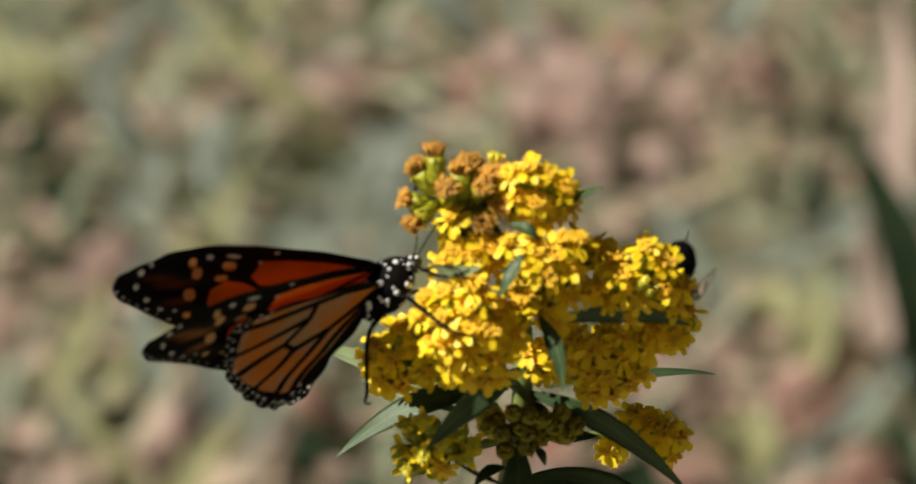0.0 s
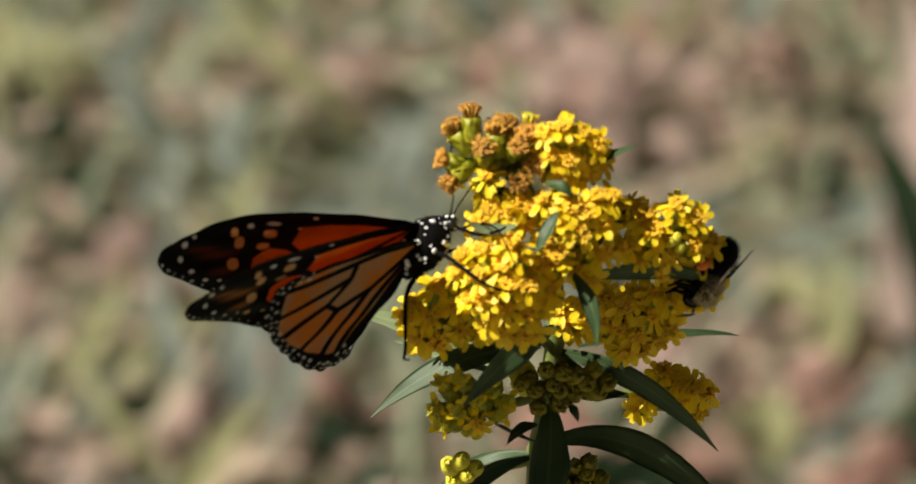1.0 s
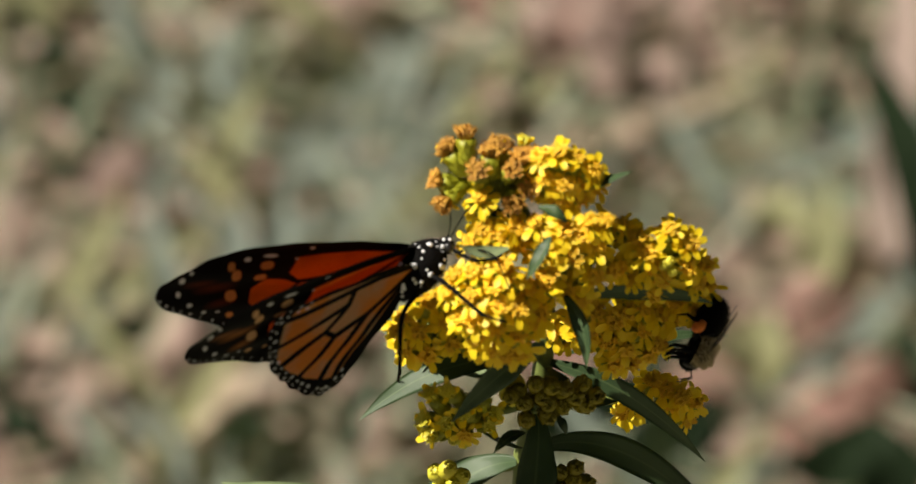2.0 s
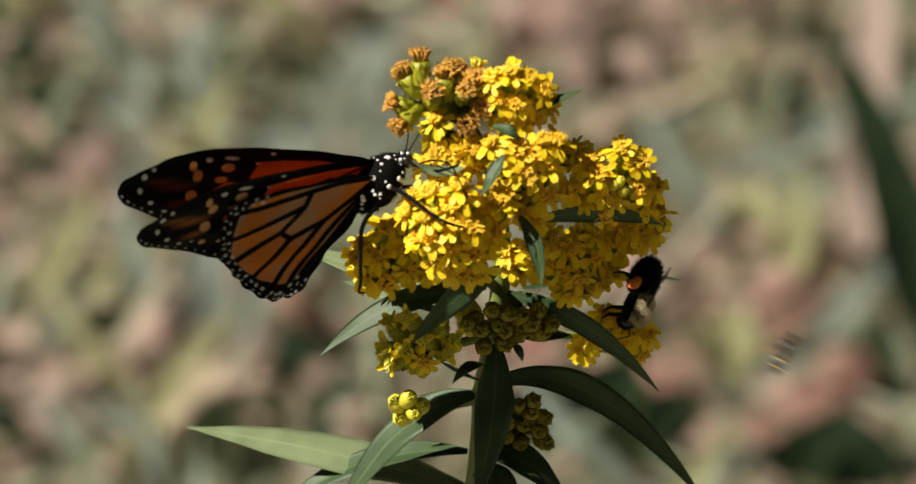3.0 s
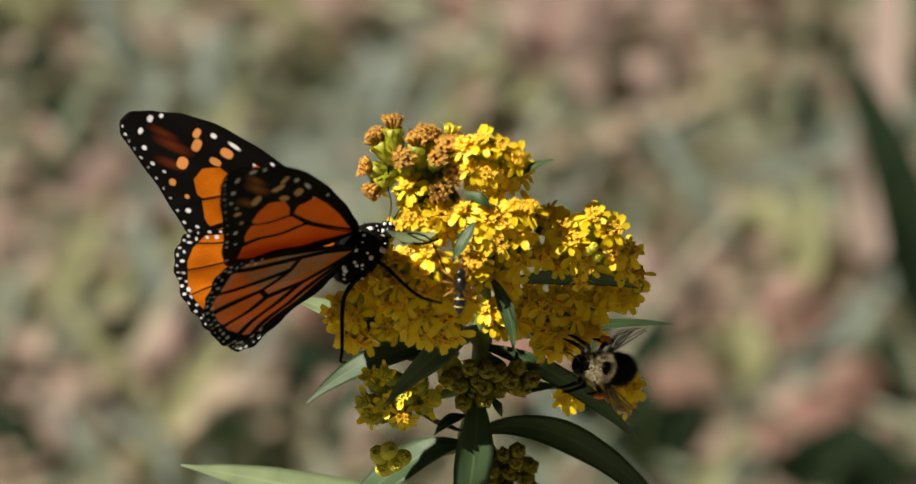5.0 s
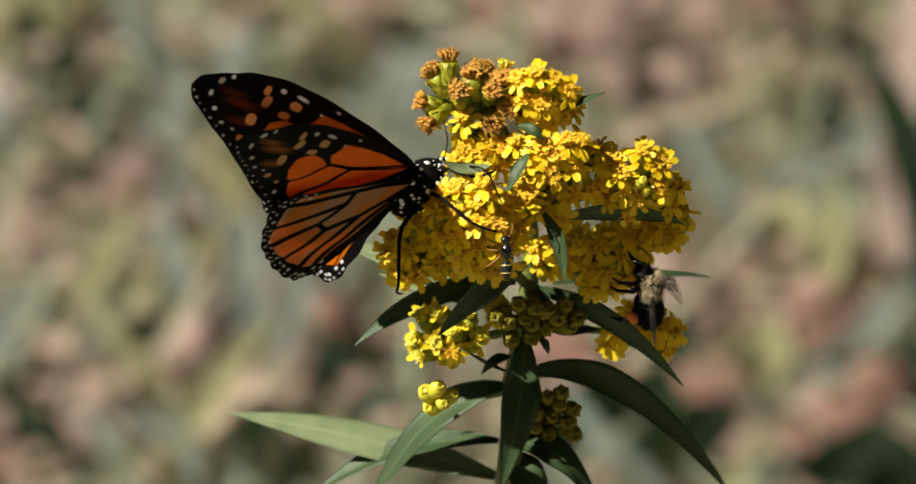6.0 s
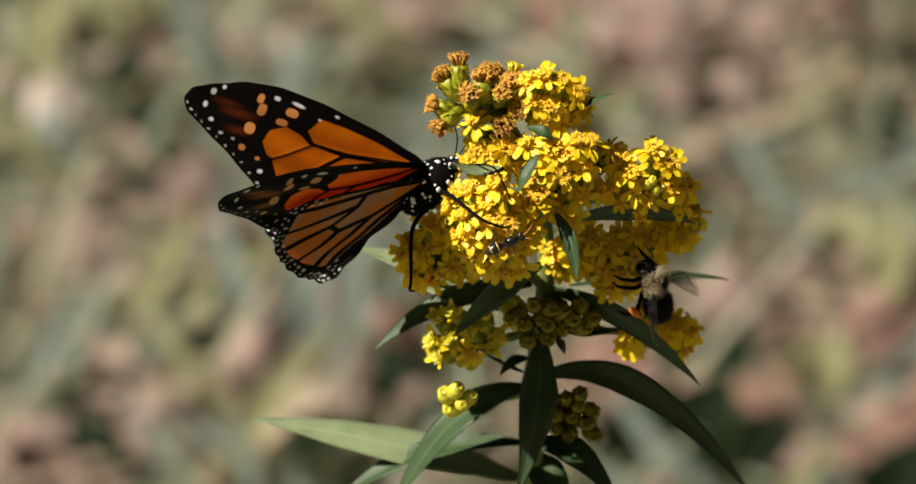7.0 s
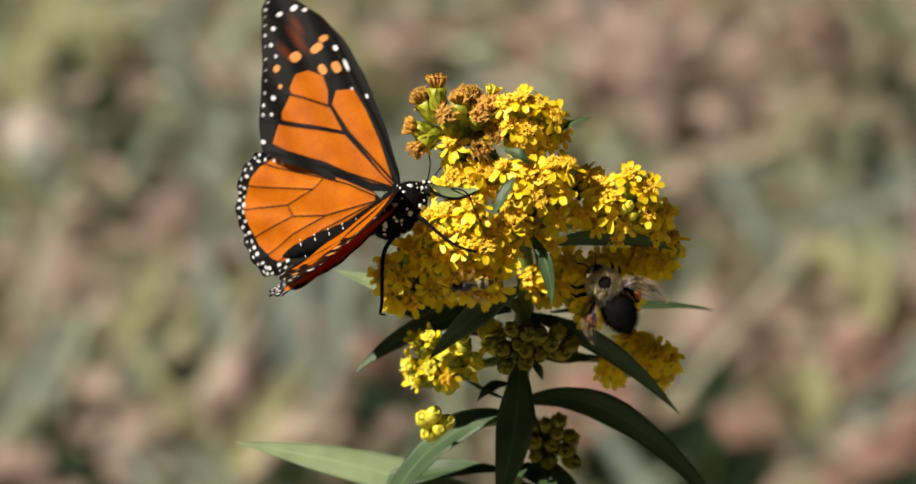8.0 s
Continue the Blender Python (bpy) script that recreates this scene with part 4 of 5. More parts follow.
# ---- the butterfly ----
def inside_distance(p, poly):
    """Signed distance of points (n, 2) to a polygon, positive inside."""
    poly = np.array(poly, float)
    a, b = poly, np.roll(poly, -1, 0)
    best = np.full(len(p), 1e9)
    odd = np.zeros(len(p), bool)
    for (x0, y0), (x1, y1) in zip(a, b):
        d = np.array((x1 - x0, y1 - y0))
        t = np.clip(((p - (x0, y0)) @ d) / max(d @ d, 1e-9), 0, 1)
        best = np.minimum(best, np.hypot(*(p - (x0, y0) - t[:, None] * d).T))
        if y0 != y1:
            odd ^= ((p[:, 1] < y0) != (p[:, 1] < y1)) & (p[:, 0] < x0 + (p[:, 1] - y0) / (y1 - y0) * (x1 - x0))
    return np.where(odd, best, -best)


def line_distance(p, line):
    best = np.full(len(p), 1e9)
    for q0, q1 in zip(line, line[1:]):
        q0, q1 = np.array(q0, float), np.array(q1, float)
        d = q1 - q0
        t = np.clip(((p - q0) @ d) / max(d @ d, 1e-9), 0, 1)
        best = np.minimum(best, np.hypot(*(p - q0 - t[:, None] * d).T))
    return best


def smooth_loop(points, n):
    """A closed Catmull-Rom curve through points, n samples, starting and ending at the first point (kept sharp)."""
    pts = [np.array(p, float) for p in points]
    pts = [pts[0]] + pts + [pts[0], pts[0]]
    out = []
    seg = len(pts) - 3
    for i in range(n):
        t = i / (n - 1) * seg
        k = min(int(t), seg - 1)
        f = t - k
        a, b, c, d = pts[k:k + 4]
        out.append(0.5 * (2 * b + (c - a) * f + (2 * a - 5 * b + 4 * c - d) * f * f + (3 * b - a - 3 * c + d) * f ** 3))
    return np.array(out)


def margin_spots(edge, inset, gap, radius, first, last, rng):
    """Centres and sizes of the white dots that follow the outer margin."""
    length = np.concatenate([[0], np.cumsum(np.hypot(*np.diff(edge, axis=0).T))])
    spots = []
    s = first * length[-1]
    while s < last * length[-1]:
        p = np.array([np.interp(s, length, edge[:, 0]), np.interp(s, length, edge[:, 1])])
        q = np.array([np.interp(s + 0.5, length, edge[:, 0]), np.interp(s + 0.5, length, edge[:, 1])])
        t = (q - p) / max(np.hypot(*(q - p)), 1e-6)
        nrm = np.array((-t[1], t[0]))
        spots.append((*(p + nrm * inset), radius * rng.uniform(0.6, 1.25), radius * rng.uniform(0.6, 1.1)))
        s += gap * rng.uniform(0.7, 1.3)
    return spots


def spot_distance(p, spots):
    best = np.full(len(p), -9.0)
    for x, y, a, b in spots:
        q = p - (x, y)
        c, s = np.array((x, y)) / math.hypot(x, y)
        q = np.abs(np.stack([q[:, 0] * c + q[:, 1] * s, q[:, 1] * c - q[:, 0] * s], 1)) / (a, b)
        r = (q[:, 0] ** 2.6 + q[:, 1] ** 2.6) ** (1 / 2.6)
        best = np.maximum(best, (1 - r) * min(a, b))
    return best


def wing_mesh(name, outline, cells, veins, vein_half, amber, white, dim, scallop, upper, lower, upper_first, rounding, size, along=300, across=84):
    """A wing as two scaled surfaces on one rim; distances to its coloured areas are stored with the vertices."""
    edge = smooth_loop(outline, along)
    for _ in range(rounding):
        edge[1:-1] = (edge[:-2] + 2 * edge[1:-1] + edge[2:]) / 4
    nrm = np.gradient(edge, axis=0)
    nrm = np.stack([-nrm[:, 1], nrm[:, 0]], 1) / np.maximum(np.hypot(*nrm.T), 1e-6)[:, None]
    wave = np.sin(np.linspace(0, 1, along) * 2 * np.pi * 17) * scallop
    edge = edge + nrm * wave[:, None]
    ts = np.linspace(0.01, 1, across)
    flat = (ts[:, None, None] * edge[None]).reshape(-1, 2)
    r = np.hypot(*flat.T)
    ridge = np.full(len(flat), 9.0)
    for v in veins:
        ridge = np.minimum(ridge, line_distance(flat, v))
    z = 0.9 * np.sin(np.clip(r / 46, 0, 1) * 2.6) + 0.10 * np.exp(-(ridge / 0.5) ** 2) + 0.25 * np.sin(flat[:, 1] * 0.8 + flat[:, 0] * 0.12) * np.clip(r / 30, 0, 1)
    region = np.max([inside_distance(flat, c) for c in cells], axis=0)
    fields = {}
    for layer in (0, 1):
        half = vein_half[layer]
        fields[layer] = np.minimum(region, ridge - half)
    am, wh, di = spot_distance(flat, amber), spot_distance(flat, white), spot_distance(flat, dim)
    n = len(flat)
    verts = np.concatenate([np.column_stack([flat, z + 0.05]), np.column_stack([flat, z - 0.05])]) * MM * size
    faces, mats = [], []
    for layer in (0, 1):
        o = layer * n
        for i in range(across - 1):
            for k in range(along - 1):
                q = (o + i * along + k, o + (i + 1) * along + k, o + (i + 1) * along + k + 1, o + i * along + k + 1)
                faces.append(q if layer else q[::-1])
                mats.append(layer)
    last = (across - 1) * along
    for k in range(along - 1):
        faces.append((last + k, last + k + 1, n + last + k + 1, n + last + k))
        mats.append(0)
    me = bpy.data.meshes.new(name)
    me.from_pydata([tuple(v) for v in verts], [], faces)
    for m in ((upper, lower) if upper_first else (lower, upper)):
        me.materials.append(m)
    me.polygons.foreach_set("material_index", mats)
    top = 0 if upper_first else 1
    cell = np.concatenate([fields[0 if top == 0 else 1], fields[1 if top == 0 else 0]])
    for attr, data in (("cell", cell), ("amber", np.tile(am, 2)), ("white", np.tile(wh, 2)), ("dim", np.tile(di, 2))):
        a = me.attributes.new(attr, "FLOAT", "POINT")
        a.data.foreach_set("value", (data * MM).astype(np.float32))
    me.shade_smooth()
    me.update()
    return me


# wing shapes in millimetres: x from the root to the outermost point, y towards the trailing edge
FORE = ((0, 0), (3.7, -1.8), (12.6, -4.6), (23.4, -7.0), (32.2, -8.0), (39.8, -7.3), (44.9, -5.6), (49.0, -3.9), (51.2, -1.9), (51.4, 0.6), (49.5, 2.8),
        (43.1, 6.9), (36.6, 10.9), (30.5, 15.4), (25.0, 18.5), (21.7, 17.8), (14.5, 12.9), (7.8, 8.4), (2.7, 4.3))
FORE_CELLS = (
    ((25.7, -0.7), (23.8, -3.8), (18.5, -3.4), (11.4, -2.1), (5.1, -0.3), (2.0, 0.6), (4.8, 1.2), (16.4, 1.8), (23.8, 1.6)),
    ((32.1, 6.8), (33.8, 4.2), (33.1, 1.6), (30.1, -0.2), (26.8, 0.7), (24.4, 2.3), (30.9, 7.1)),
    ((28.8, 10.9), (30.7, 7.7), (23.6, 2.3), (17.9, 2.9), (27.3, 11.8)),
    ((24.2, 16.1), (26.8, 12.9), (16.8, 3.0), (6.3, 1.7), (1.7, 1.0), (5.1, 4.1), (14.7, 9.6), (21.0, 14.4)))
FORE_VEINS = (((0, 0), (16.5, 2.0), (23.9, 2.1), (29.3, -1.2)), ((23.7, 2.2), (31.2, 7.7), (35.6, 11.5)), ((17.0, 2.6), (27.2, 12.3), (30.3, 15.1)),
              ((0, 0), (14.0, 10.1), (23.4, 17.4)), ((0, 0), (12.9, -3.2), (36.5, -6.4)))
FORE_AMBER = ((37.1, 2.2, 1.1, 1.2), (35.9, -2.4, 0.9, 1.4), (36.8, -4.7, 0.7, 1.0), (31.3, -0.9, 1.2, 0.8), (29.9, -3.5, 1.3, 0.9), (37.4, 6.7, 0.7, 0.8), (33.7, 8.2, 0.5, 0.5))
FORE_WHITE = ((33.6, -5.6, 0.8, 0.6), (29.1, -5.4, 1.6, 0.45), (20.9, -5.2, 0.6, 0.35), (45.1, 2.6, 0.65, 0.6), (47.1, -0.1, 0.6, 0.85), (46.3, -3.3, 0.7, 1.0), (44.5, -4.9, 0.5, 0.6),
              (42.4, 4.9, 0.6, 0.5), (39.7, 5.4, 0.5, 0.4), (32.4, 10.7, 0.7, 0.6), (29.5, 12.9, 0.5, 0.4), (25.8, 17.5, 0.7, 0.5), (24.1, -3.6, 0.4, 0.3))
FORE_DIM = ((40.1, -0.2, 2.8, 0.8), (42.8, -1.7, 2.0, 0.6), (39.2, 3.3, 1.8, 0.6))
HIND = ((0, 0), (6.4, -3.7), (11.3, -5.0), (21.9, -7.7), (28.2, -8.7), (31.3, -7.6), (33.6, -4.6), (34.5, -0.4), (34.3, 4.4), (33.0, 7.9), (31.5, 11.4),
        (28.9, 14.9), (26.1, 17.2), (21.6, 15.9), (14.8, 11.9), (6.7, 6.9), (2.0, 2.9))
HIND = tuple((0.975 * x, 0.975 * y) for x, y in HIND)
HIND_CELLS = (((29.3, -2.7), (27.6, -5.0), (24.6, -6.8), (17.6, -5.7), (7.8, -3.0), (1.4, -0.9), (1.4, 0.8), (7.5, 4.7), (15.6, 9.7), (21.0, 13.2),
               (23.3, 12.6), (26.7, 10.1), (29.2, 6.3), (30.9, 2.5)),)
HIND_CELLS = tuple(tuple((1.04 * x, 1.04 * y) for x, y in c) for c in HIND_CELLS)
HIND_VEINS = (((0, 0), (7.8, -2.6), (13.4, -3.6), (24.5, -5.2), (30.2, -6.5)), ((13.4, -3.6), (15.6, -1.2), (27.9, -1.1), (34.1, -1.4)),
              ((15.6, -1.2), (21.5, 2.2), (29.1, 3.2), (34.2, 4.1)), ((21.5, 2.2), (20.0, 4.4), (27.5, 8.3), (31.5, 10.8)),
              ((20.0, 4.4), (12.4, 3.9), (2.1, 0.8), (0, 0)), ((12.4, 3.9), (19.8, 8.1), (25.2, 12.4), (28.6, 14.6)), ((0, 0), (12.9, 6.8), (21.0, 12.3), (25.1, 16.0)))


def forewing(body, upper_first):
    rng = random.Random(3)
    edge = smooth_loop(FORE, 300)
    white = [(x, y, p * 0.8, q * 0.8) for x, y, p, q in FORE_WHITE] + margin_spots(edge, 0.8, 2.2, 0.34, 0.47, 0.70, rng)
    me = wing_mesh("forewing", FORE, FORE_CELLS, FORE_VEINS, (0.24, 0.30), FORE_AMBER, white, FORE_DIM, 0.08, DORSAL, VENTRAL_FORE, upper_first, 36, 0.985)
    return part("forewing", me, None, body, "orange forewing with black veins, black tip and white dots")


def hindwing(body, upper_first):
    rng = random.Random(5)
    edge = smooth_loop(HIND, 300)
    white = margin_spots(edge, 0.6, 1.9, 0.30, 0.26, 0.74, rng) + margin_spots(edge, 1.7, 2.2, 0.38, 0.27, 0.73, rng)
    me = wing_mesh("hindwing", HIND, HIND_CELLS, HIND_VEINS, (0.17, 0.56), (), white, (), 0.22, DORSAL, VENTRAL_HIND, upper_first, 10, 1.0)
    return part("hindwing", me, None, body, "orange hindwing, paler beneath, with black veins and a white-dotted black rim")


def perch(du, dv):
    """The butterfly's pose on the flower, stepped aside by millimetres."""
    return Matrix.Translation(at(-24.8 + du, 13.1 + dv, 11.5)) @ FACE


def butterfly():
    rng = random.Random(8)
    v = lambda x, y, z: Vector((x, y, z)) * MM
    base = perch(0, 0)
    fly = thing("butterfly", "orange and black butterfly with white dots clinging to the goldenrod", "butterfly", base)
    ax = Vector((0.643, 0.766, 0.0))
    up = Vector((-0.766, 0.643, 0.0))
    bm = bmesh.new()
    c = v(0.8, -2.1, -0.4)
    blob(bm, c, (ax * 6.7 * MM, up * 4.3 * MM, Vector((0, 0, 3.6 * MM))), 14, 18, 0.08, 900)
    hairs(bm, c, (ax * 6.6 * MM, up * 4.2 * MM, Vector((0, 0, 3.5 * MM))), 900, 0.9 * MM, rng, -ax * 0.6)
    thorax = part("thorax", bm, BLACK_HAIR, fly, "black hairy thorax")
    bm = bmesh.new()
    for k in range(46):
        a, b = rng.uniform(-1.0, 1.15), rng.uniform(-1.5, 1.3)
        d = Vector((math.sin(a), math.cos(a) * math.sin(b), math.cos(a) * math.cos(b)))
        p = c + (ax * d.x * 6.8 + up * d.y * 4.4 + Vector((0, 0, d.z * 3.8))) * MM
        n = (ax * d.x + up * d.y + Vector((0, 0, d.z))).normalized()
        s = n.orthogonal().normalized()
        r = rng.choice((0.2, 0.28, 0.36, 0.55)) * MM
        blob(bm, p, (n * r * 0.5, s * r, n.cross(s) * r), 5, 8)
    part("spot_pattern", bm, WHITE_SCALE, thorax, "white dots of scales")
    bm = bmesh.new()
    hc = v(6.0, 2.3, -0.4)
    blob(bm, hc, (ax * 1.7 * MM, up * 1.7 * MM, Vector((0, 0, 1.9 * MM))), 10, 12, 0.06, 900)
    hairs(bm, hc, (ax * 1.6 * MM, up * 1.6 * MM, Vector((0, 0, 1.8 * MM))), 250, 0.7 * MM, rng)
    head = part("head", bm, BLACK_HAIR, fly, "small black head")
    for z in (1.1, -1.9):
        bm = bmesh.new()
        blob(bm, v(6.5, 2.2, z), (ax * 0.95 * MM, up * 1.05 * MM, Vector((0, 0, 0.7 * MM))), 8, 12)
        part("eye", bm, BLACK_SHELL, head)
    bm = bmesh.new()
    for x, y, z in ((5.6, 3.6, 0.9), (6.7, 3.6, 0.7), (5.3, 2.4, 1.45), (4.9, 1.4, 1.4), (7.2, 1.4, 0.9)):
        blob(bm, v(x, y, z), (v(.32, 0, 0), v(0, .32, 0), v(0, 0, .2)), 5, 8)
    part("spot_pattern", bm, WHITE_SCALE, head)
    # abdomen with pale rings
    bm = bmesh.new()
    a0, a1 = v(-1.5, -3.5, -1.8), v(-22.5, -11.6, -3.4)
    pts = [a0.lerp(a1, t) for t in (i / 15 for i in range(16))]
    tube(bm, pts, [MM * r for r in (1.6, 2.0, 2.25, 2.3, 2.15, 2.3, 2.15, 2.25, 2.05, 2.15, 1.9, 1.95, 1.6, 1.5, 1.0, 0.3)], 14)
    abdomen = part("abdomen", bm, BLACK_HAIR, fly, "slender black abdomen")
    for i in (4, 6, 8, 10, 12):
        bm = bmesh.new()
        d = (a1 - a0).normalized()
        o = d.orthogonal().normalized()
        q = d.cross(o)
        for k in range(9):
            a = k * 0.7
            if k % 3:
                p = pts[i] + (o * math.cos(a) + q * math.sin(a)) * 2.1 * MM
                blob(bm, p, (d * 0.12 * MM, (o * -math.sin(a) + q * math.cos(a)) * 0.5 * MM, (o * math.cos(a) + q * math.sin(a)) * 0.2 * MM), 5, 6)
        part("pale_ring", bm, WHITE_SCALE, abdomen)
    # legs, feelers, tongue
    for name, pts, r in (
            ("leg", (v(3.6, -3.2, 2.0), v(5.6, -4.0, 6.5), v(11.8, -8.8, 14.5), v(16.5, -10.4, 14.0)), (.5, .42, .3, .2)),
            ("leg", (v(0.8, -4.6, 0.8), v(0.4, -6.5, 2.0), v(-2.2, -11.0, 2.5), v(-2.4, -20.5, 2.0), v(-2.7, -22.6, 1.6), v(-1.6, -22.9, 1.4)), (.6, .5, .45, .33, .25, .18)),
            ("leg", (v(7.4, 1.6, 0.6), v(11.5, 0.2, 6.0), v(15.0, 1.0, 8.5), v(16.0, 1.6, 8.0)), (.36, .3, .26, .2)),
            ("leg", (v(4.6, -3.0, -2.0), v(9.0, -3.0, -4.0), v(14.0, -6.0, -6.0)), (.45, .35, .2)),
            ("antenna", (v(6.3, 3.8, 0.6), v(6.8, 7.5, 1.0), v(6.0, 11.5, 1.0), v(6.4, 15.5, 0.6), v(6.8, 17.0, 0.4)), (.13, .13, .13, .2, .28)),
            ("antenna", (v(6.8, 3.6, -1.2), v(8.6, 6.4, -4.0), v(11.0, 9.6, -7.0), v(13.0, 12.5, -9.0)), (.13, .13, .15, .26)),
            ("proboscis", (v(8.0, 1.2, 0.2), v(11.0, 2.2, 5.5), v(14.2, 1.4, 9.5), v(16.0, -2.0, 11.0), v(17.4, -5.0, 10.0)), (.22, .2, .18, .15, .12))):
        fine, rad = [], []
        for i in range(len(pts) - 1):
            p0, p1, p2, p3 = pts[max(i - 1, 0)], pts[i], pts[i + 1], pts[min(i + 2, len(pts) - 1)]
            for k in range(5):
                f = k / 5
                fine.append(0.5 * (2 * p1 + (p2 - p0) * f + (2 * p0 - 5 * p1 + 4 * p2 - p3) * f * f + (3 * p1 - p0 - 3 * p2 + p3) * f ** 3))
                rad.append((r[i] * (1 - f) + r[i + 1] * f) * MM)
        fine.append(pts[-1])
        rad.append(r[-1] * MM)
        bm = bmesh.new()
        tube(bm, fine, rad, 7)
        part(name, bm, BLACK_HAIR, fly)
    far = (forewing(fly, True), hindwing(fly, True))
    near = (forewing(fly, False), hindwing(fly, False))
    return fly, far, near


fly, far_wings, near_wings = butterfly()


# ---- the bumblebee and the wasp ----
BEE_MM = 0.00104
WASP_MM = 0.0008


def bumblebee():
    rng = random.Random(21)
    bee = thing("bumblebee", "black bumblebee with pale yellow thorax and orange pollen on its legs", "bumblebee")
    v = lambda x, y, z: Vector((x, y, z)) * BEE_MM
    X, Y, Z = Vector((1, 0, 0)), Vector((0, 1, 0)), Vector((0, 0, 1))

    def furry(name, c, r, mat, count, length, keep=None, label="", parent=bee):
        axes = (X * r[0] * BEE_MM, Y * r[1] * BEE_MM, Z * r[2] * BEE_MM)
        bm = bmesh.new()
        blob(bm, c, axes, 12, 16, 0.05, 900)
        hairs(bm, c, axes, count, length * BEE_MM, rng, -X * 0.5, keep)
        return part(name, bm, mat, parent, label)

    thorax = furry("thorax", v(0, 0, 0), (2.9, 2.9, 2.7), BLACK_HAIR, 200, 0.7, None, "furry thorax")
    bm = bmesh.new()
    hairs(bm, v(0.2, 0, 0.1), (X * 2.9 * BEE_MM, Y * 2.9 * BEE_MM, Z * 2.7 * BEE_MM), 4400, 1.25 * BEE_MM, rng, Z * 0.2, lambda d: d.z > -0.25 and abs(d.x) < 0.92 and (d.x ** 2 + d.y ** 2 > 0.18))
    part("pale_fur", bm, PALE_HAIR, thorax, "pale yellow fur")
    abdomen = furry("abdomen", v(-5.5, 0, -0.6), (4.2, 3.2, 2.9), BLACK_HAIR, 1600, 0.9, None, "black furry abdomen")
    bm = bmesh.new()
    hairs(bm, v(-5.5, 0, -0.6), (X * 4.2 * BEE_MM, Y * 3.1 * BEE_MM, Z * 2.9 * BEE_MM), 900, 1.0 * BEE_MM, rng, -X * 0.4, lambda d: d.x > 0.5 and d.z > -0.3)
    part("pale_fur", bm, WHITE_HAIR, abdomen, "greyish white fur band")
    head = furry("head", v(3.3, 0, -1.0), (1.5, 1.9, 1.8), BLACK_HAIR, 350, 0.7, None, "black head")
    for y in (1.5, -1.5):
        bm = bmesh.new()
        blob(bm, v(3.5, y, -0.9), (X * 0.6 * BEE_MM, Y * 0.55 * BEE_MM, Z * 1.2 * BEE_MM), 7, 10)
        part("eye", bm, BLACK_SHELL, head)
        bm = bmesh.new()
        tube(bm, [v(4.4, y * .4, 0), v(5.6, y * .8, 0.7), v(6.6, y * 1.3, -0.6), v(7.2, y * 1.5, -1.6)], [.16 * BEE_MM, .14 * BEE_MM, .15 * BEE_MM, .1 * BEE_MM], 6)
        part("antenna", bm, BLACK_SHELL, head)
    for y in (1, -1):
        for x, reach, drop in ((1.6, 4.2, -4.4), (0.2, 5.0, -4.6)):
            bm = bmesh.new()
            tube(bm, [v(x, y * 1.6, -2.0), v(x + .8, y * reach * .75, -1.8), v(x + 1.6, y * reach, drop), v(x + 2.8, y * (reach + .4), drop - 1.0)], [.5 * BEE_MM, .45 * BEE_MM, .3 * BEE_MM, .15 * BEE_MM], 7)
            part("leg", bm, BLACK_HAIR, bee)
        bm = bmesh.new()
        tube(bm, [v(-1.4, y * 1.8, -2.0), v(-2.4, y * 4.0, -1.6), v(-4.6, y * 4.9, -2.6), v(-5.0, y * 5.0, -5.0), v(-4.2, y * 5.2, -6.6)], [.6 * BEE_MM, .6 * BEE_MM, .75 * BEE_MM, .4 * BEE_MM, .15 * BEE_MM], 8, 0.7)
        leg = part("leg", bm, BLACK_HAIR, bee)
        bm = bmesh.new()
        blob(bm, v(-3.9, y * 5.2, -2.2), (v(1.35, y * .3, -.6), v(0, .75, 0), v(0.3, 0, 1.05)), 9, 12, 0.14, 1200)
        part("pollen_load", bm, POLLEN, leg, "orange ball of pollen")
        for n, (length, width, back) in enumerate(((11.0, 3.6, 0.58), (7.5, 2.8, 0.84))):
            bm = bmesh.new()
            d = v(-math.cos(back), y * math.sin(back), 0.14) * length
            s = d.cross(Z).normalized() * width * BEE_MM * y
            root = v(-0.2 - n, y * 2.0, 1.5)
            rows = []
            for i in range(9):
                t = i / 8
                w0, w1 = -0.10 * math.sin(math.pi * t), 0.9 * math.sin(math.pi * min(1, t * 0.93 + 0.04)) ** 0.7
                rows.append([bm.verts.new(root + d * t + s * (w0 + (w1 - w0) * k / 4) + v(0, 0, 0.15 * math.sin(k + 5 * t))) for k in range(5)])
            for p, q in zip(rows, rows[1:]):
                for k in range(4):
                    bm.faces.new((p[k], q[k], q[k + 1], p[k + 1]))
            wing = part("wing", bm, CLEAR_WING, bee, "clear brownish wing")
            bm = bmesh.new()
            for a, b in ((0, 0), (2, 3), (4, 2), (1, 1)):
                tube(bm, [rows_p for rows_p in (root, root + d * 0.45 + s * (a / 4 * .8), root + d * (0.98 - .05 * b) + s * (b / 4 * .5))], [.14 * BEE_MM, .09 * BEE_MM, .05 * BEE_MM], 5)
            part("wing_vein", bm, BLACK_SHELL, wing)
    return bee


bee = bumblebee()


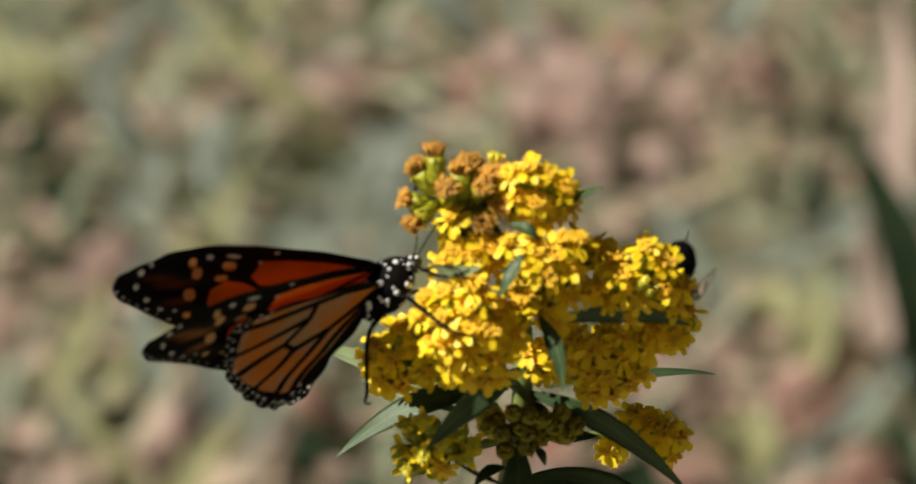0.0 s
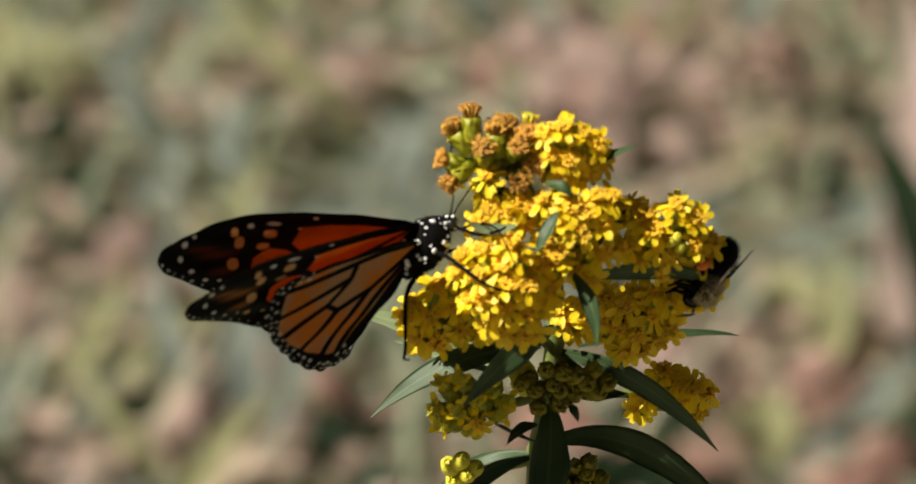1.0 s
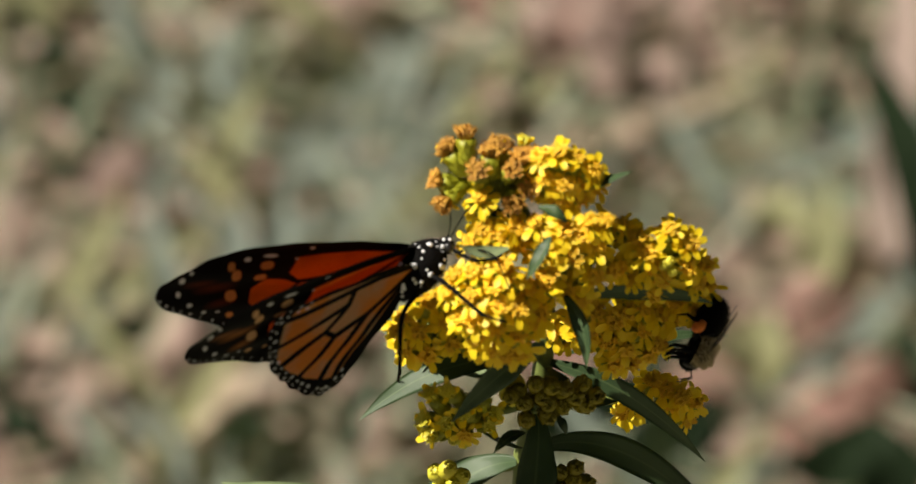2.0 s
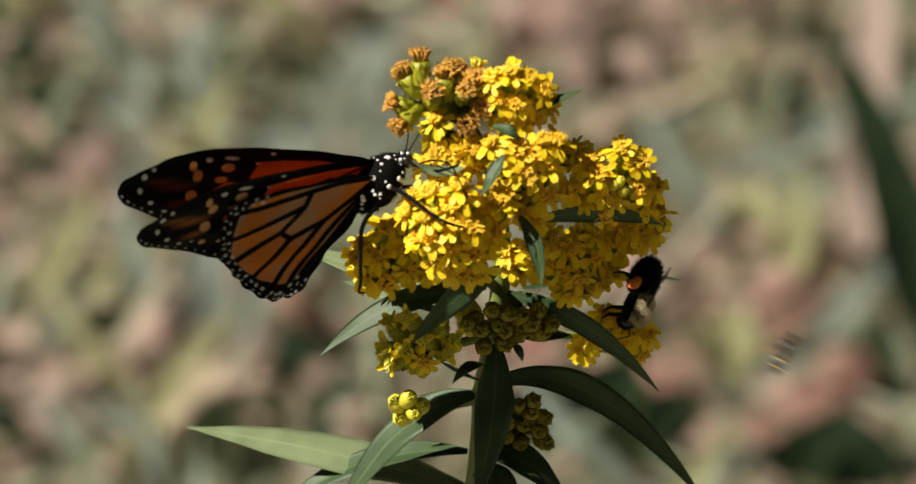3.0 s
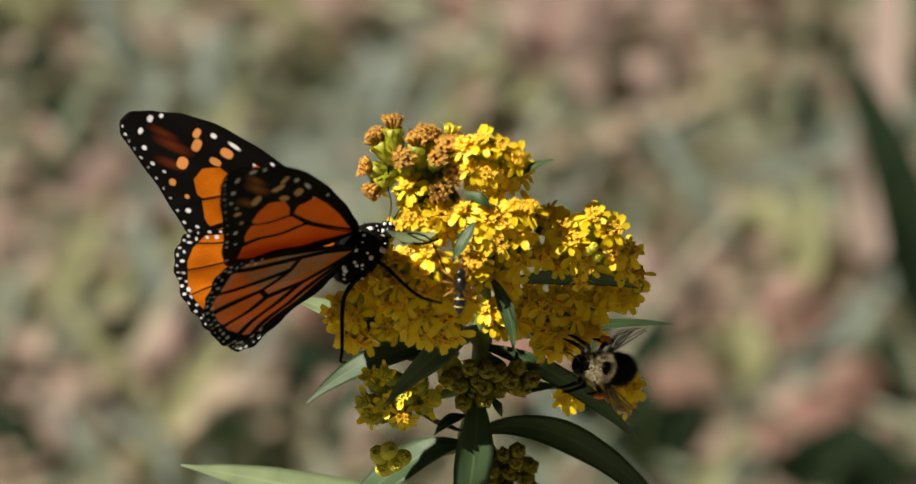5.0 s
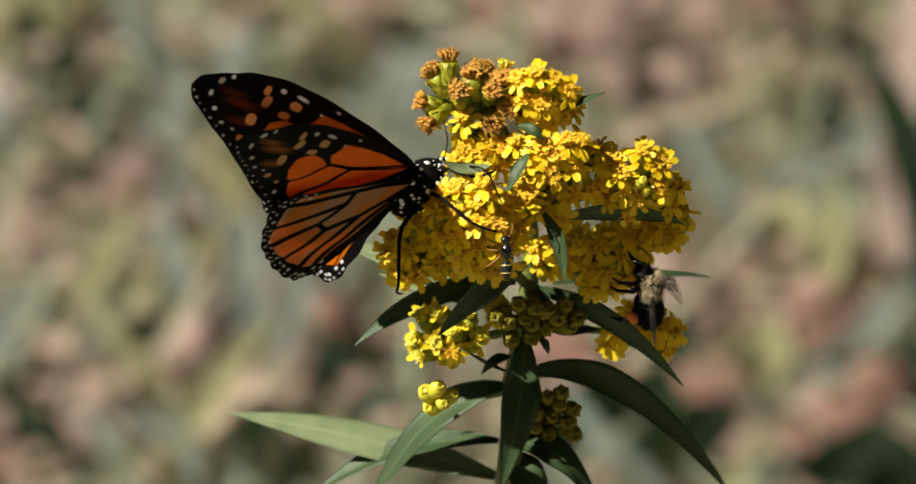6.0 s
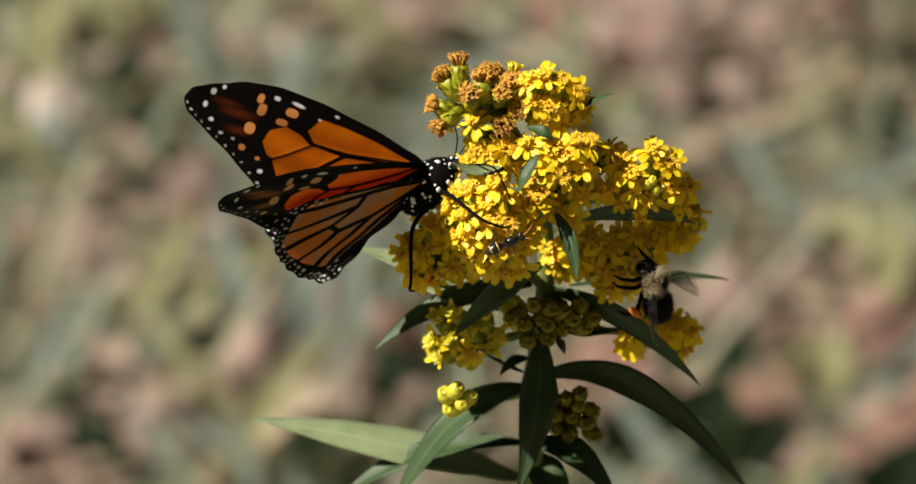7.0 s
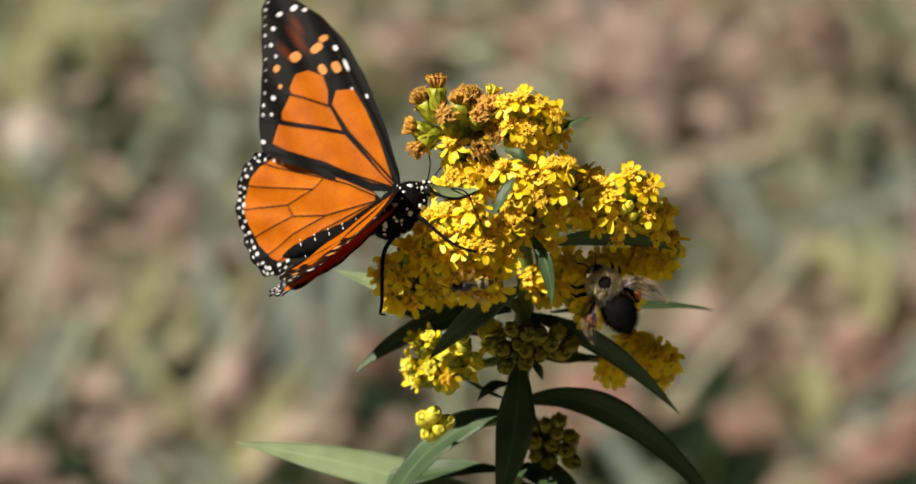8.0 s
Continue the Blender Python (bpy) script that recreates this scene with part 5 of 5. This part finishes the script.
def wasp():
    w = thing("wasp", "small black wasp with two pale yellow bands", "wasp")
    rng = random.Random(31)
    v = lambda x, y, z: Vector((x, y, z)) * WASP_MM
    X, Y, Z = Vector((WASP_MM, 0, 0)), Vector((0, WASP_MM, 0)), Vector((0, 0, WASP_MM))
    bm = bmesh.new()
    blob(bm, v(0, 0, 0), (X * 2.0, Y * 1.35, Z * 1.4), 10, 14, 0.05, 1200)
    part("thorax", bm, BLACK_SHELL, w)
    bm = bmesh.new()
    blob(bm, v(2.7, 0, -0.2), (X * 0.95, Y * 1.35, Z * 1.2), 9, 12)
    head = part("head", bm, BLACK_SHELL, w)
    for y in (1, -1):
        bm = bmesh.new()
        tube(bm, [v(3.3, y * .4, .3), v(4.4, y * 1.0, 1.0), v(5.6, y * 1.6, .7), v(6.6, y * 1.9, -.1)], [.14 * WASP_MM, .12 * WASP_MM, .14 * WASP_MM, .16 * WASP_MM], 6)
        part("antenna", bm, AMBER_LEG, head)
    bm = bmesh.new()
    prof = ((-1.8, .35), (-2.3, .45), (-2.9, 1.05), (-3.7, 1.45), (-4.8, 1.45), (-5.9, 1.1), (-6.9, .55), (-7.4, .1))
    tube(bm, [v(x, 0, -.1) for x, _ in prof], [r * WASP_MM for _, r in prof], 14)
    abdomen = part("abdomen", bm, BLACK_SHELL, w)
    for x, r in ((-3.55, 1.45), (-5.45, 1.33)):
        bm = bmesh.new()
        tube(bm, [v(x + .14, 0, -.1), v(x, 0, -.1), v(x - .14, 0, -.1)], [(r - .02) * WASP_MM, (r + .06) * WASP_MM, (r - .02) * WASP_MM], 16)
        part("yellow_band", bm, WASP_YELLOW, abdomen, "pale yellow band")
    for y in (1, -1):
        for x, k in ((1.0, 1.6), (0.0, .3), (-1.0, -2.2)):
            bm = bmesh.new()
            tube(bm, [v(x, y * .8, -1), v(x + k * .4, y * 2.4, -.4), v(x + k, y * 3.2, -2.2), v(x + k * 1.3, y * 3.6, -3.2)], [.26 * WASP_MM, .24 * WASP_MM, .16 * WASP_MM, .08 * WASP_MM], 6)
            part("leg", bm, AMBER_LEG, w)
        bm = bmesh.new()
        rows = []
        d, s = v(-5.6, y * 2.9, 1.4), v(.9, y * 1.5, 0)
        for i in range(8):
            t = i / 7
            h = math.sin(math.pi * min(1, t * .93 + .04)) ** .7
            rows.append([bm.verts.new(v(.3, y * 1.0, 1.1) + d * t + s * h * (k / 3 - .2) * .8) for k in range(4)])
        for p, q in zip(rows, rows[1:]):
            for k in range(3):
                bm.faces.new((p[k], q[k], q[k + 1], p[k + 1]))
        part("wing", bm, CLEAR_WING, w, "clear brownish wing")
    return w


wasp_fly = wasp()

# ---- movement ----
# wind: seconds; degrees by which the stem leans to the front, to the right, and twists about its foot; millimetres by which its bow shifts it
SWAY = (
    (0.0, 2.11, 0.64, 1.28, 2.9, -15.4, 8.8), (0.1, 2.52, 0.32, 1.38, 3.3, -11.7, 7.4),
    (0.2, 2.87, -0.09, 1.49, 3.8, -8.1, 6.1), (0.3, 3.18, -0.21, 1.60, 4.2, -4.4, 4.7),
    (0.4, 3.51, -0.13, 1.70, 4.7, -0.7, 3.3), (0.5, 3.18, -0.21, 1.81, 5.1, 2.9, 2.0),
    (0.6, 3.10, 0.02, 1.97, 5.5, 1.2, 2.9), (0.7, 2.59, 0.16, 2.13, 5.9, -0.4, 3.9),
    (0.8, 1.87, 0.37, 2.30, 6.3, -2.1, 4.9), (0.9, 1.43, 0.44, 2.46, 6.7, -3.8, 5.8),
    (1.0, 1.19, 0.54, 2.62, 7.1, -5.5, 6.8), (1.1, 0.66, 0.74, 2.27, 6.1, -5.6, 5.1),
    (1.2, 0.67, 0.79, 1.92, 5.1, -5.7, 3.5), (2.3, 5.32, 1.97, 2.46, -8.2, 2.0, 1.1),
    (2.4, 4.90, 1.95, 2.50, -7.0, 0.7, 1.4), (2.5, 4.43, 1.96, 2.52, -5.9, -0.5, 1.8),
    (2.6, 3.87, 1.86, 2.54, -5.2, -4.4, 2.3), (2.7, 3.04, 1.71, 2.55, -4.6, -8.3, 2.7),
    (2.8, 1.80, 1.45, 2.57, -3.9, -12.1, 3.2), (2.9, 1.04, 1.30, 2.58, -3.2, -16.0, 3.7),
    (3.0, 0.46, 1.18, 2.59, -2.6, -19.8, 4.2), (3.1, 0.58, 1.09, 2.53, -2.7, -16.1, 3.8),
    (3.2, 1.62, 1.14, 2.45, -2.7, -12.3, 3.4), (3.3, 1.82, 1.15, 2.38, -2.8, -8.6, 3.0),
    (3.4, 1.95, 1.26, 2.31, -2.8, -4.8, 2.7), (3.5, 1.77, 1.30, 2.24, -2.9, -1.0, 2.3),
    (3.6, 1.81, 1.26, 2.24, -2.5, -0.1, 1.7), (3.7, 1.72, 1.20, 2.22, -2.2, 0.9, 1.2),
    (3.8, 1.71, 1.09, 2.22, -1.9, 1.8, 0.7), (3.9, 1.78, 1.05, 2.20, -1.5, 2.8, 0.1),
    (4.0, 1.40, 1.11, 2.20, -1.2, 3.8, -0.4), (4.1, 1.30, 1.18, 2.54, -1.0, 2.8, 0.1),
    (4.2, 1.63, 1.30, 2.90, -0.8, 1.9, 0.7), (5.3, 3.97, 0.25, -1.72, -1.4, -1.8, 1.6),
    (5.4, 3.83, 0.39, -1.26, -1.3, -3.2, 2.2), (5.5, 3.47, 0.58, -0.80, -1.3, -4.7, 2.9),
    (5.6, 2.85, 0.95, -0.54, -1.9, -5.9, 3.3), (5.7, 2.16, 1.19, -0.29, -2.5, -7.0, 3.8),
    (5.8, 1.10, 1.39, -0.03, -3.1, -8.2, 4.3), (5.9, 0.83, 1.37, 0.21, -3.7, -9.4, 4.7),
    (6.0, 0.81, 1.23, 0.47, -4.3, -10.6, 5.2), (6.1, 1.03, 0.84, 0.08, -3.0, -7.7, 4.2),
    (6.2, 1.36, 0.37, -0.30, -1.7, -4.9, 3.1), (6.3, 1.40, 0.03, -0.68, -0.4, -2.0, 2.0),
    (6.4, 1.35, -0.31, -1.07, 0.9, 0.8, 1.0), (6.5, 1.31, -0.51, -1.45, 2.2, 3.6, -0.1),
    (6.6, 1.06, -0.39, -1.17, 1.7, 2.9, -0.1), (6.7, 0.82, -0.36, -0.88, 1.3, 2.2, -0.0),
    (6.8, 0.41, -0.15, -0.59, 0.9, 1.5, -0.0), (6.9, 0.19, -0.06, -0.30, 0.4, 0.7, -0.0),
    (7.0, -0.01, -0.00, -0.02, 0.0, 0.0, -0.0), (7.1, 0.04, -0.04, -0.23, 0.2, 1.0, -0.2),
    (7.2, 0.19, -0.11, -0.44, 0.4, 2.0, -0.4), (7.3, 0.34, -0.11, -0.64, 0.6, 3.0, -0.5),
    (7.4, 0.63, -0.15, -0.85, 0.7, 3.9, -0.7), (7.5, 0.77, -0.13, -1.06, 0.9, 4.9, -0.9),
    (7.6, 0.77, -0.12, -1.19, -0.0, 2.8, -0.6), (7.7, 0.55, -0.06, -1.33, -1.0, 0.7, -0.2),
    (7.8, 0.32, -0.04, -1.46, -2.0, -1.5, 0.1), (7.9, -0.15, 0.16, -1.60, -2.9, -3.6, 0.4),
    (8.0, -0.72, 0.32, -1.73, -3.9, -5.7, 0.7),
)

# wings: seconds; angle, outward turn and roll of the far forewing, angle and turn of the far hindwing; angle, outward turn and roll of the near fore and hind wing
BEATS = (
    (0, 184.3, 13, -32, 205.3, -24, 199, 24.6, -55, 206, 13, -45), (0.5, 188.2, 12, -33, 206.8, -24, 199.5, 23.5, -56, 207, 13, -44),
    (1, 187.2, 12, -32, 207, -24, 199.5, 22.3, -58, 208, 12, -44), (1.2, 187, 12, -32, 206.5, -24, 200.5, 22, -57, 209, 12, -44),
    (2.3, 193, 13, -35, 208.7, -24, 204.5, 21, -55, 210, 14, -43), (2.5, 194.2, 14, -35, 209, -24, 204.8, 20.5, -55, 210, 14, -43),
    (2.7, 189, 12, -35, 207.2, -24, 201, 20, -54, 207, 14, -41), (3, 186.8, 11, -34, 206.5, -24, 197.7, 18.8, -53, 204, 12, -37),
    (3.3, 183, 11, -34, 205.3, -24, 188, 24, -48, 202, 13, -32), (3.5, 183.3, 11, -34, 205.4, -24, 184, 27, -52, 200, 14, -28),
    (3.6, 129, -18, -1, 179.4, -30, 348, 74, 137, 222, 51, -102),
    (3.7, 146, -6, -12, 188.9, -18, 165, 52, -34, 196, 27, -41), (3.8, 150, -4, -14, 191, -17, 165, 52, -34, 196, 27, -41),
    (3.9, 155, -2, -16, 193.5, -16, 165, 52, -34, 196, 27, -41),
    (4, 130.7, -16, -2, 184.1, -17, 206, 65, -77, 210, 36, -78), (4.1, 141, -9, -9, 186.1, -18, 216, 56, -88, 213, 30, -74),
    (4.2, 160.2, -1, -18, 196, -10, 165, 52, -34, 196, 27, -41),
    (4.7, 157, -2, -17, 194.5, -14, 157, 56, -29, 197, 26, -47),
    (5.3, 153, -3, -16, 192.5, -16, 148, 62, -24, 198, 24, -54), (5.4, 148, -5, -13, 190, -17, 193, 68, -69, 211, 24, -67),
    (5.5, 151.2, 7, -16, 191.1, -13, 193, 68, -69, 211, 24, -67),
    (5.6, 156.6, -2, -17, 194.3, -15, 174, 47, -42, 201, 18, -51),
    (5.7, 133, -15, -4, 181.6, -29, 278, 63, -156, 227, 43, -110),
    (5.8, 151, -3, -15, 191.5, -17, 174, 47, -42, 201, 18, -51), (5.9, 160, 10, -19, 197, -22, 174, 47, -42, 201, 18, -51),
    (6, 161, 23, -20, 197.5, -38, 174, 46, -42, 199, 18, -51),
    (6.5, 166.5, 10, -22, 195.5, -24, 189, 42, -58, 202.5, 18, -53),
    (7, 164.4, 9, -23, 194.5, -24, 191, 36, -63, 201, 16, -55), (7.3, 163, 8, -21, 194, -24, 190, 37, -60, 201, 16, -55),
    (7.4, 117.7, -19, 0, 173.3, -29, 257, 63, -132, 216, 27, -111),
    (7.5, 151.9, -3, -15, 193, -33, 186, 46, -51, 206, 18, -56),
    (7.7, 157, -2, -17, 194.5, -14, 186, 46, -51, 206, 18, -56),
    (7.9, 154.6, -2, -16, 193.3, -16, 186, 46, -51, 206, 18, -56),
    (8, 125.9, -19, 0, 177.3, -29, 225, 56, -103, 220, 38, -102),
)
# steps of the butterfly on the flower: seconds, millimetres right and up
STEPS = ((0.0, -2.3, 0.0), (1.2, -2.4, 0.0), (2.3, -2.0, 0.1), (3.0, -1.3, 1.0), (3.5, -1.3, 1.1), (4.2, -0.6, 0.6), (5.5, 1.2, -0.4), (6.5, 0.6, -0.8), (7.0, 0.5, 0.1), (8.0, -0.4, -0.3))
# bumblebee: seconds, place (millimetres right, up, front), heading, lean of the head towards the viewer, roll of the back from right side to viewer
BEE = (
    (0.0, 28.3, 9.4, -6, 255, -20, -20), (0.5, 29.0, 4.1, 2, 250, -20, 10), (1.0, 28.0, 2.8, 8, 238, -10, 10), (2.3, 29.0, -6.0, 6, 250, 0, 5),
    (2.5, 29.0, -4.8, 6, 253, 0, 5), (3.0, 26.4, -12.2, 8, 248, 0, 5), (3.5, 26.2, -13.2, 8, 226, 10, 5), (4.0, 25.0, -14.0, 10, 224, 18, 10),
    (4.2, 25.0, -14.0, 10, 222, 20, 10), (5.3, 22.2, -10.0, 14, 140, 30, 60), (5.5, 22.0, -9.8, 14, 115, 25, 55), (5.7, 22.4, -9.2, 14, 108, 28, 50),
    (6.0, 23.6, -8.6, 14, 100, 32, 30), (6.5, 23.8, -7.4, 14, 98, 32, 32), (7.0, 22.0, -8.0, 14, 108, 34, 48), (7.5, 19.0, -6.0, 14, 112, 32, 60), (8.0, 16.8, -3.9, 14, 122, -8, 80),
)
# wasp: seconds, place, heading, roll of the back from right side to viewer
WASP = (
    (0.0, 161.7, -33.8, 120, 180, 60), (2.5, 114.5, -26.7, 60, 180, 60), (2.9, 34.0, -12.4, 40, 170, 60), (3.0, 51.9, -19.2, 40, 60, 60), (3.1, 78.3, -32.9, 45, 30, 60),
    (3.3, 31.6, -20.8, 35, 170, 60), (3.5, -18.6, 16.9, 27, 120, 60), (3.7, 4.9, -10.2, 32, 60, 60), (3.9, 8.5, 14.4, 30, 60, 60), (4.2, 5.5, 4.8, 30, 100, 60),
    (5.3, -5.9, 6.2, 30, 80, 50), (5.5, -0.9, -3.7, 30, 75, 50), (5.8, -5.1, -1.5, 27.5, 92, 55), (6.0, -5.3, -1.7, 27.5, 92, 55), (6.2, -5.5, -0.8, 27.5, 75, 55),
    (6.5, -6.0, -1.0, 27.5, 58, 55), (6.8, -6.1, -0.4, 27.5, 38, 60), (7.0, -6.7, 0.1, 27.5, 25, 60), (7.2, -7.1, 0.1, 27.5, 25, 60), (7.4, 18.2, 0.4, 30, 0, 60),
    (7.5, 27.6, -7.9, 26, 330, 60), (7.7, 14.1, -2.5, 30, 270, 60), (8.0, -10.8, -4.4, 28, 190, 60),
)


def between(rows, t):
    """The values of a table of rows at t."""
    times = [r[0] for r in rows]
    return [float(np.interp(t, times, [r[k] for r in rows])) for k in range(1, len(rows[0]))]


def sway_pose(t):
    rx, ry, rz, dx, dy, dz = between(SWAY, t)
    turn = Matrix.Rotation(radians(rx), 4, "X") @ Matrix.Rotation(radians(ry), 4, "Y") @ Matrix.Rotation(radians(rz), 4, "Z")
    return Matrix.Translation(Vector((dx, dy, dz)) * MM) @ turn


def spread(angle, out):
    a, o = radians(angle), radians(out)
    return Vector((math.cos(a) * math.cos(o), math.sin(a) * math.cos(o), math.sin(o)))


def wing_pose(angle, out, roll, root):
    """A wing's pose: angle in the plane of the stem, turn towards the viewer, roll about its long axis, root in millimetres."""
    turn = Matrix.Rotation(radians(angle), 4, "Z") @ Matrix.Rotation(radians(-out), 4, "Y") @ Matrix.Rotation(radians(roll), 4, "X")
    return Matrix.Translation(Vector(root) * MM) @ turn


def rider_pose(place, heading, lean, roll):
    """An insect's pose: heading in the plane of the flower, head leaning to the viewer, back turned from the right side to the viewer."""
    x = spread(heading, lean)
    side = Vector((-math.sin(radians(heading)), math.cos(radians(heading)), 0))
    if side.x < 0:
        side = -side
    r = radians(roll)
    z = side * math.cos(r) + Vector((0, 0, 1)) * math.sin(r)
    z = (z - x * z.dot(x)).normalized()
    return Matrix.Translation(at(*place)) @ FACE @ Matrix((x, z.cross(x), z)).transposed().to_4x4()


def motions():
    times = [r[0] for r in SWAY]
    walk(plant, [(t, sway_pose(t)) for t in times])
    walk(fly, [(t, sway_pose(t) @ perch(*between(STEPS, t))) for t in times])
    rows = ([], [], [], [])
    for t, ff, fo, fr, hf, ho, nf, no, nr, nh, nho, nhr in BEATS:
        rows[0].append((t, wing_pose(ff, fo, fr, (1.0, 2.0, -3.0))))
        rows[1].append((t, wing_pose(hf, ho, 0.5 * fr, (-2.8, 0.2, -0.8))))
        rows[2].append((t, wing_pose(nf, no, nr, (0.7, 2.4, 1.2))))
        rows[3].append((t, wing_pose(nh, nho, nhr, (0.8, -0.8, 3.0))))
    for keys in rows:  # halfway rows where a beat is quick
        for k in range(len(keys) - 1, 0, -1):
            (t0, a), (t1, b) = keys[k - 1], keys[k]
            if t1 - t0 < 0.15:
                q = a.to_quaternion().slerp(b.to_quaternion(), 0.5)
                keys.insert(k, ((t0 + t1) / 2, Matrix.LocRotScale(a.translation.lerp(b.translation, 0.5), q, None)))
    for wing, keys in zip((*far_wings, *near_wings), rows):
        walk(wing, keys)
    for insect, table, spec in ((bee, BEE, 3), (wasp_fly, WASP, 2)):
        fine = []
        ts = sorted(set([r[0] for r in table] + times))
        cols = [[r[k] for r in table] for k in range(len(table[0]))]
        for t in ts:
            row = [float(np.interp(t, cols[0], c)) for c in cols[1:]]
            heading, lean, roll = row[3:] if spec == 3 else (row[3], 0, row[4])
            fine.append((t, sway_pose(t) @ rider_pose(row[:3], heading, lean, roll)))
        walk(insect, fine)


motions()
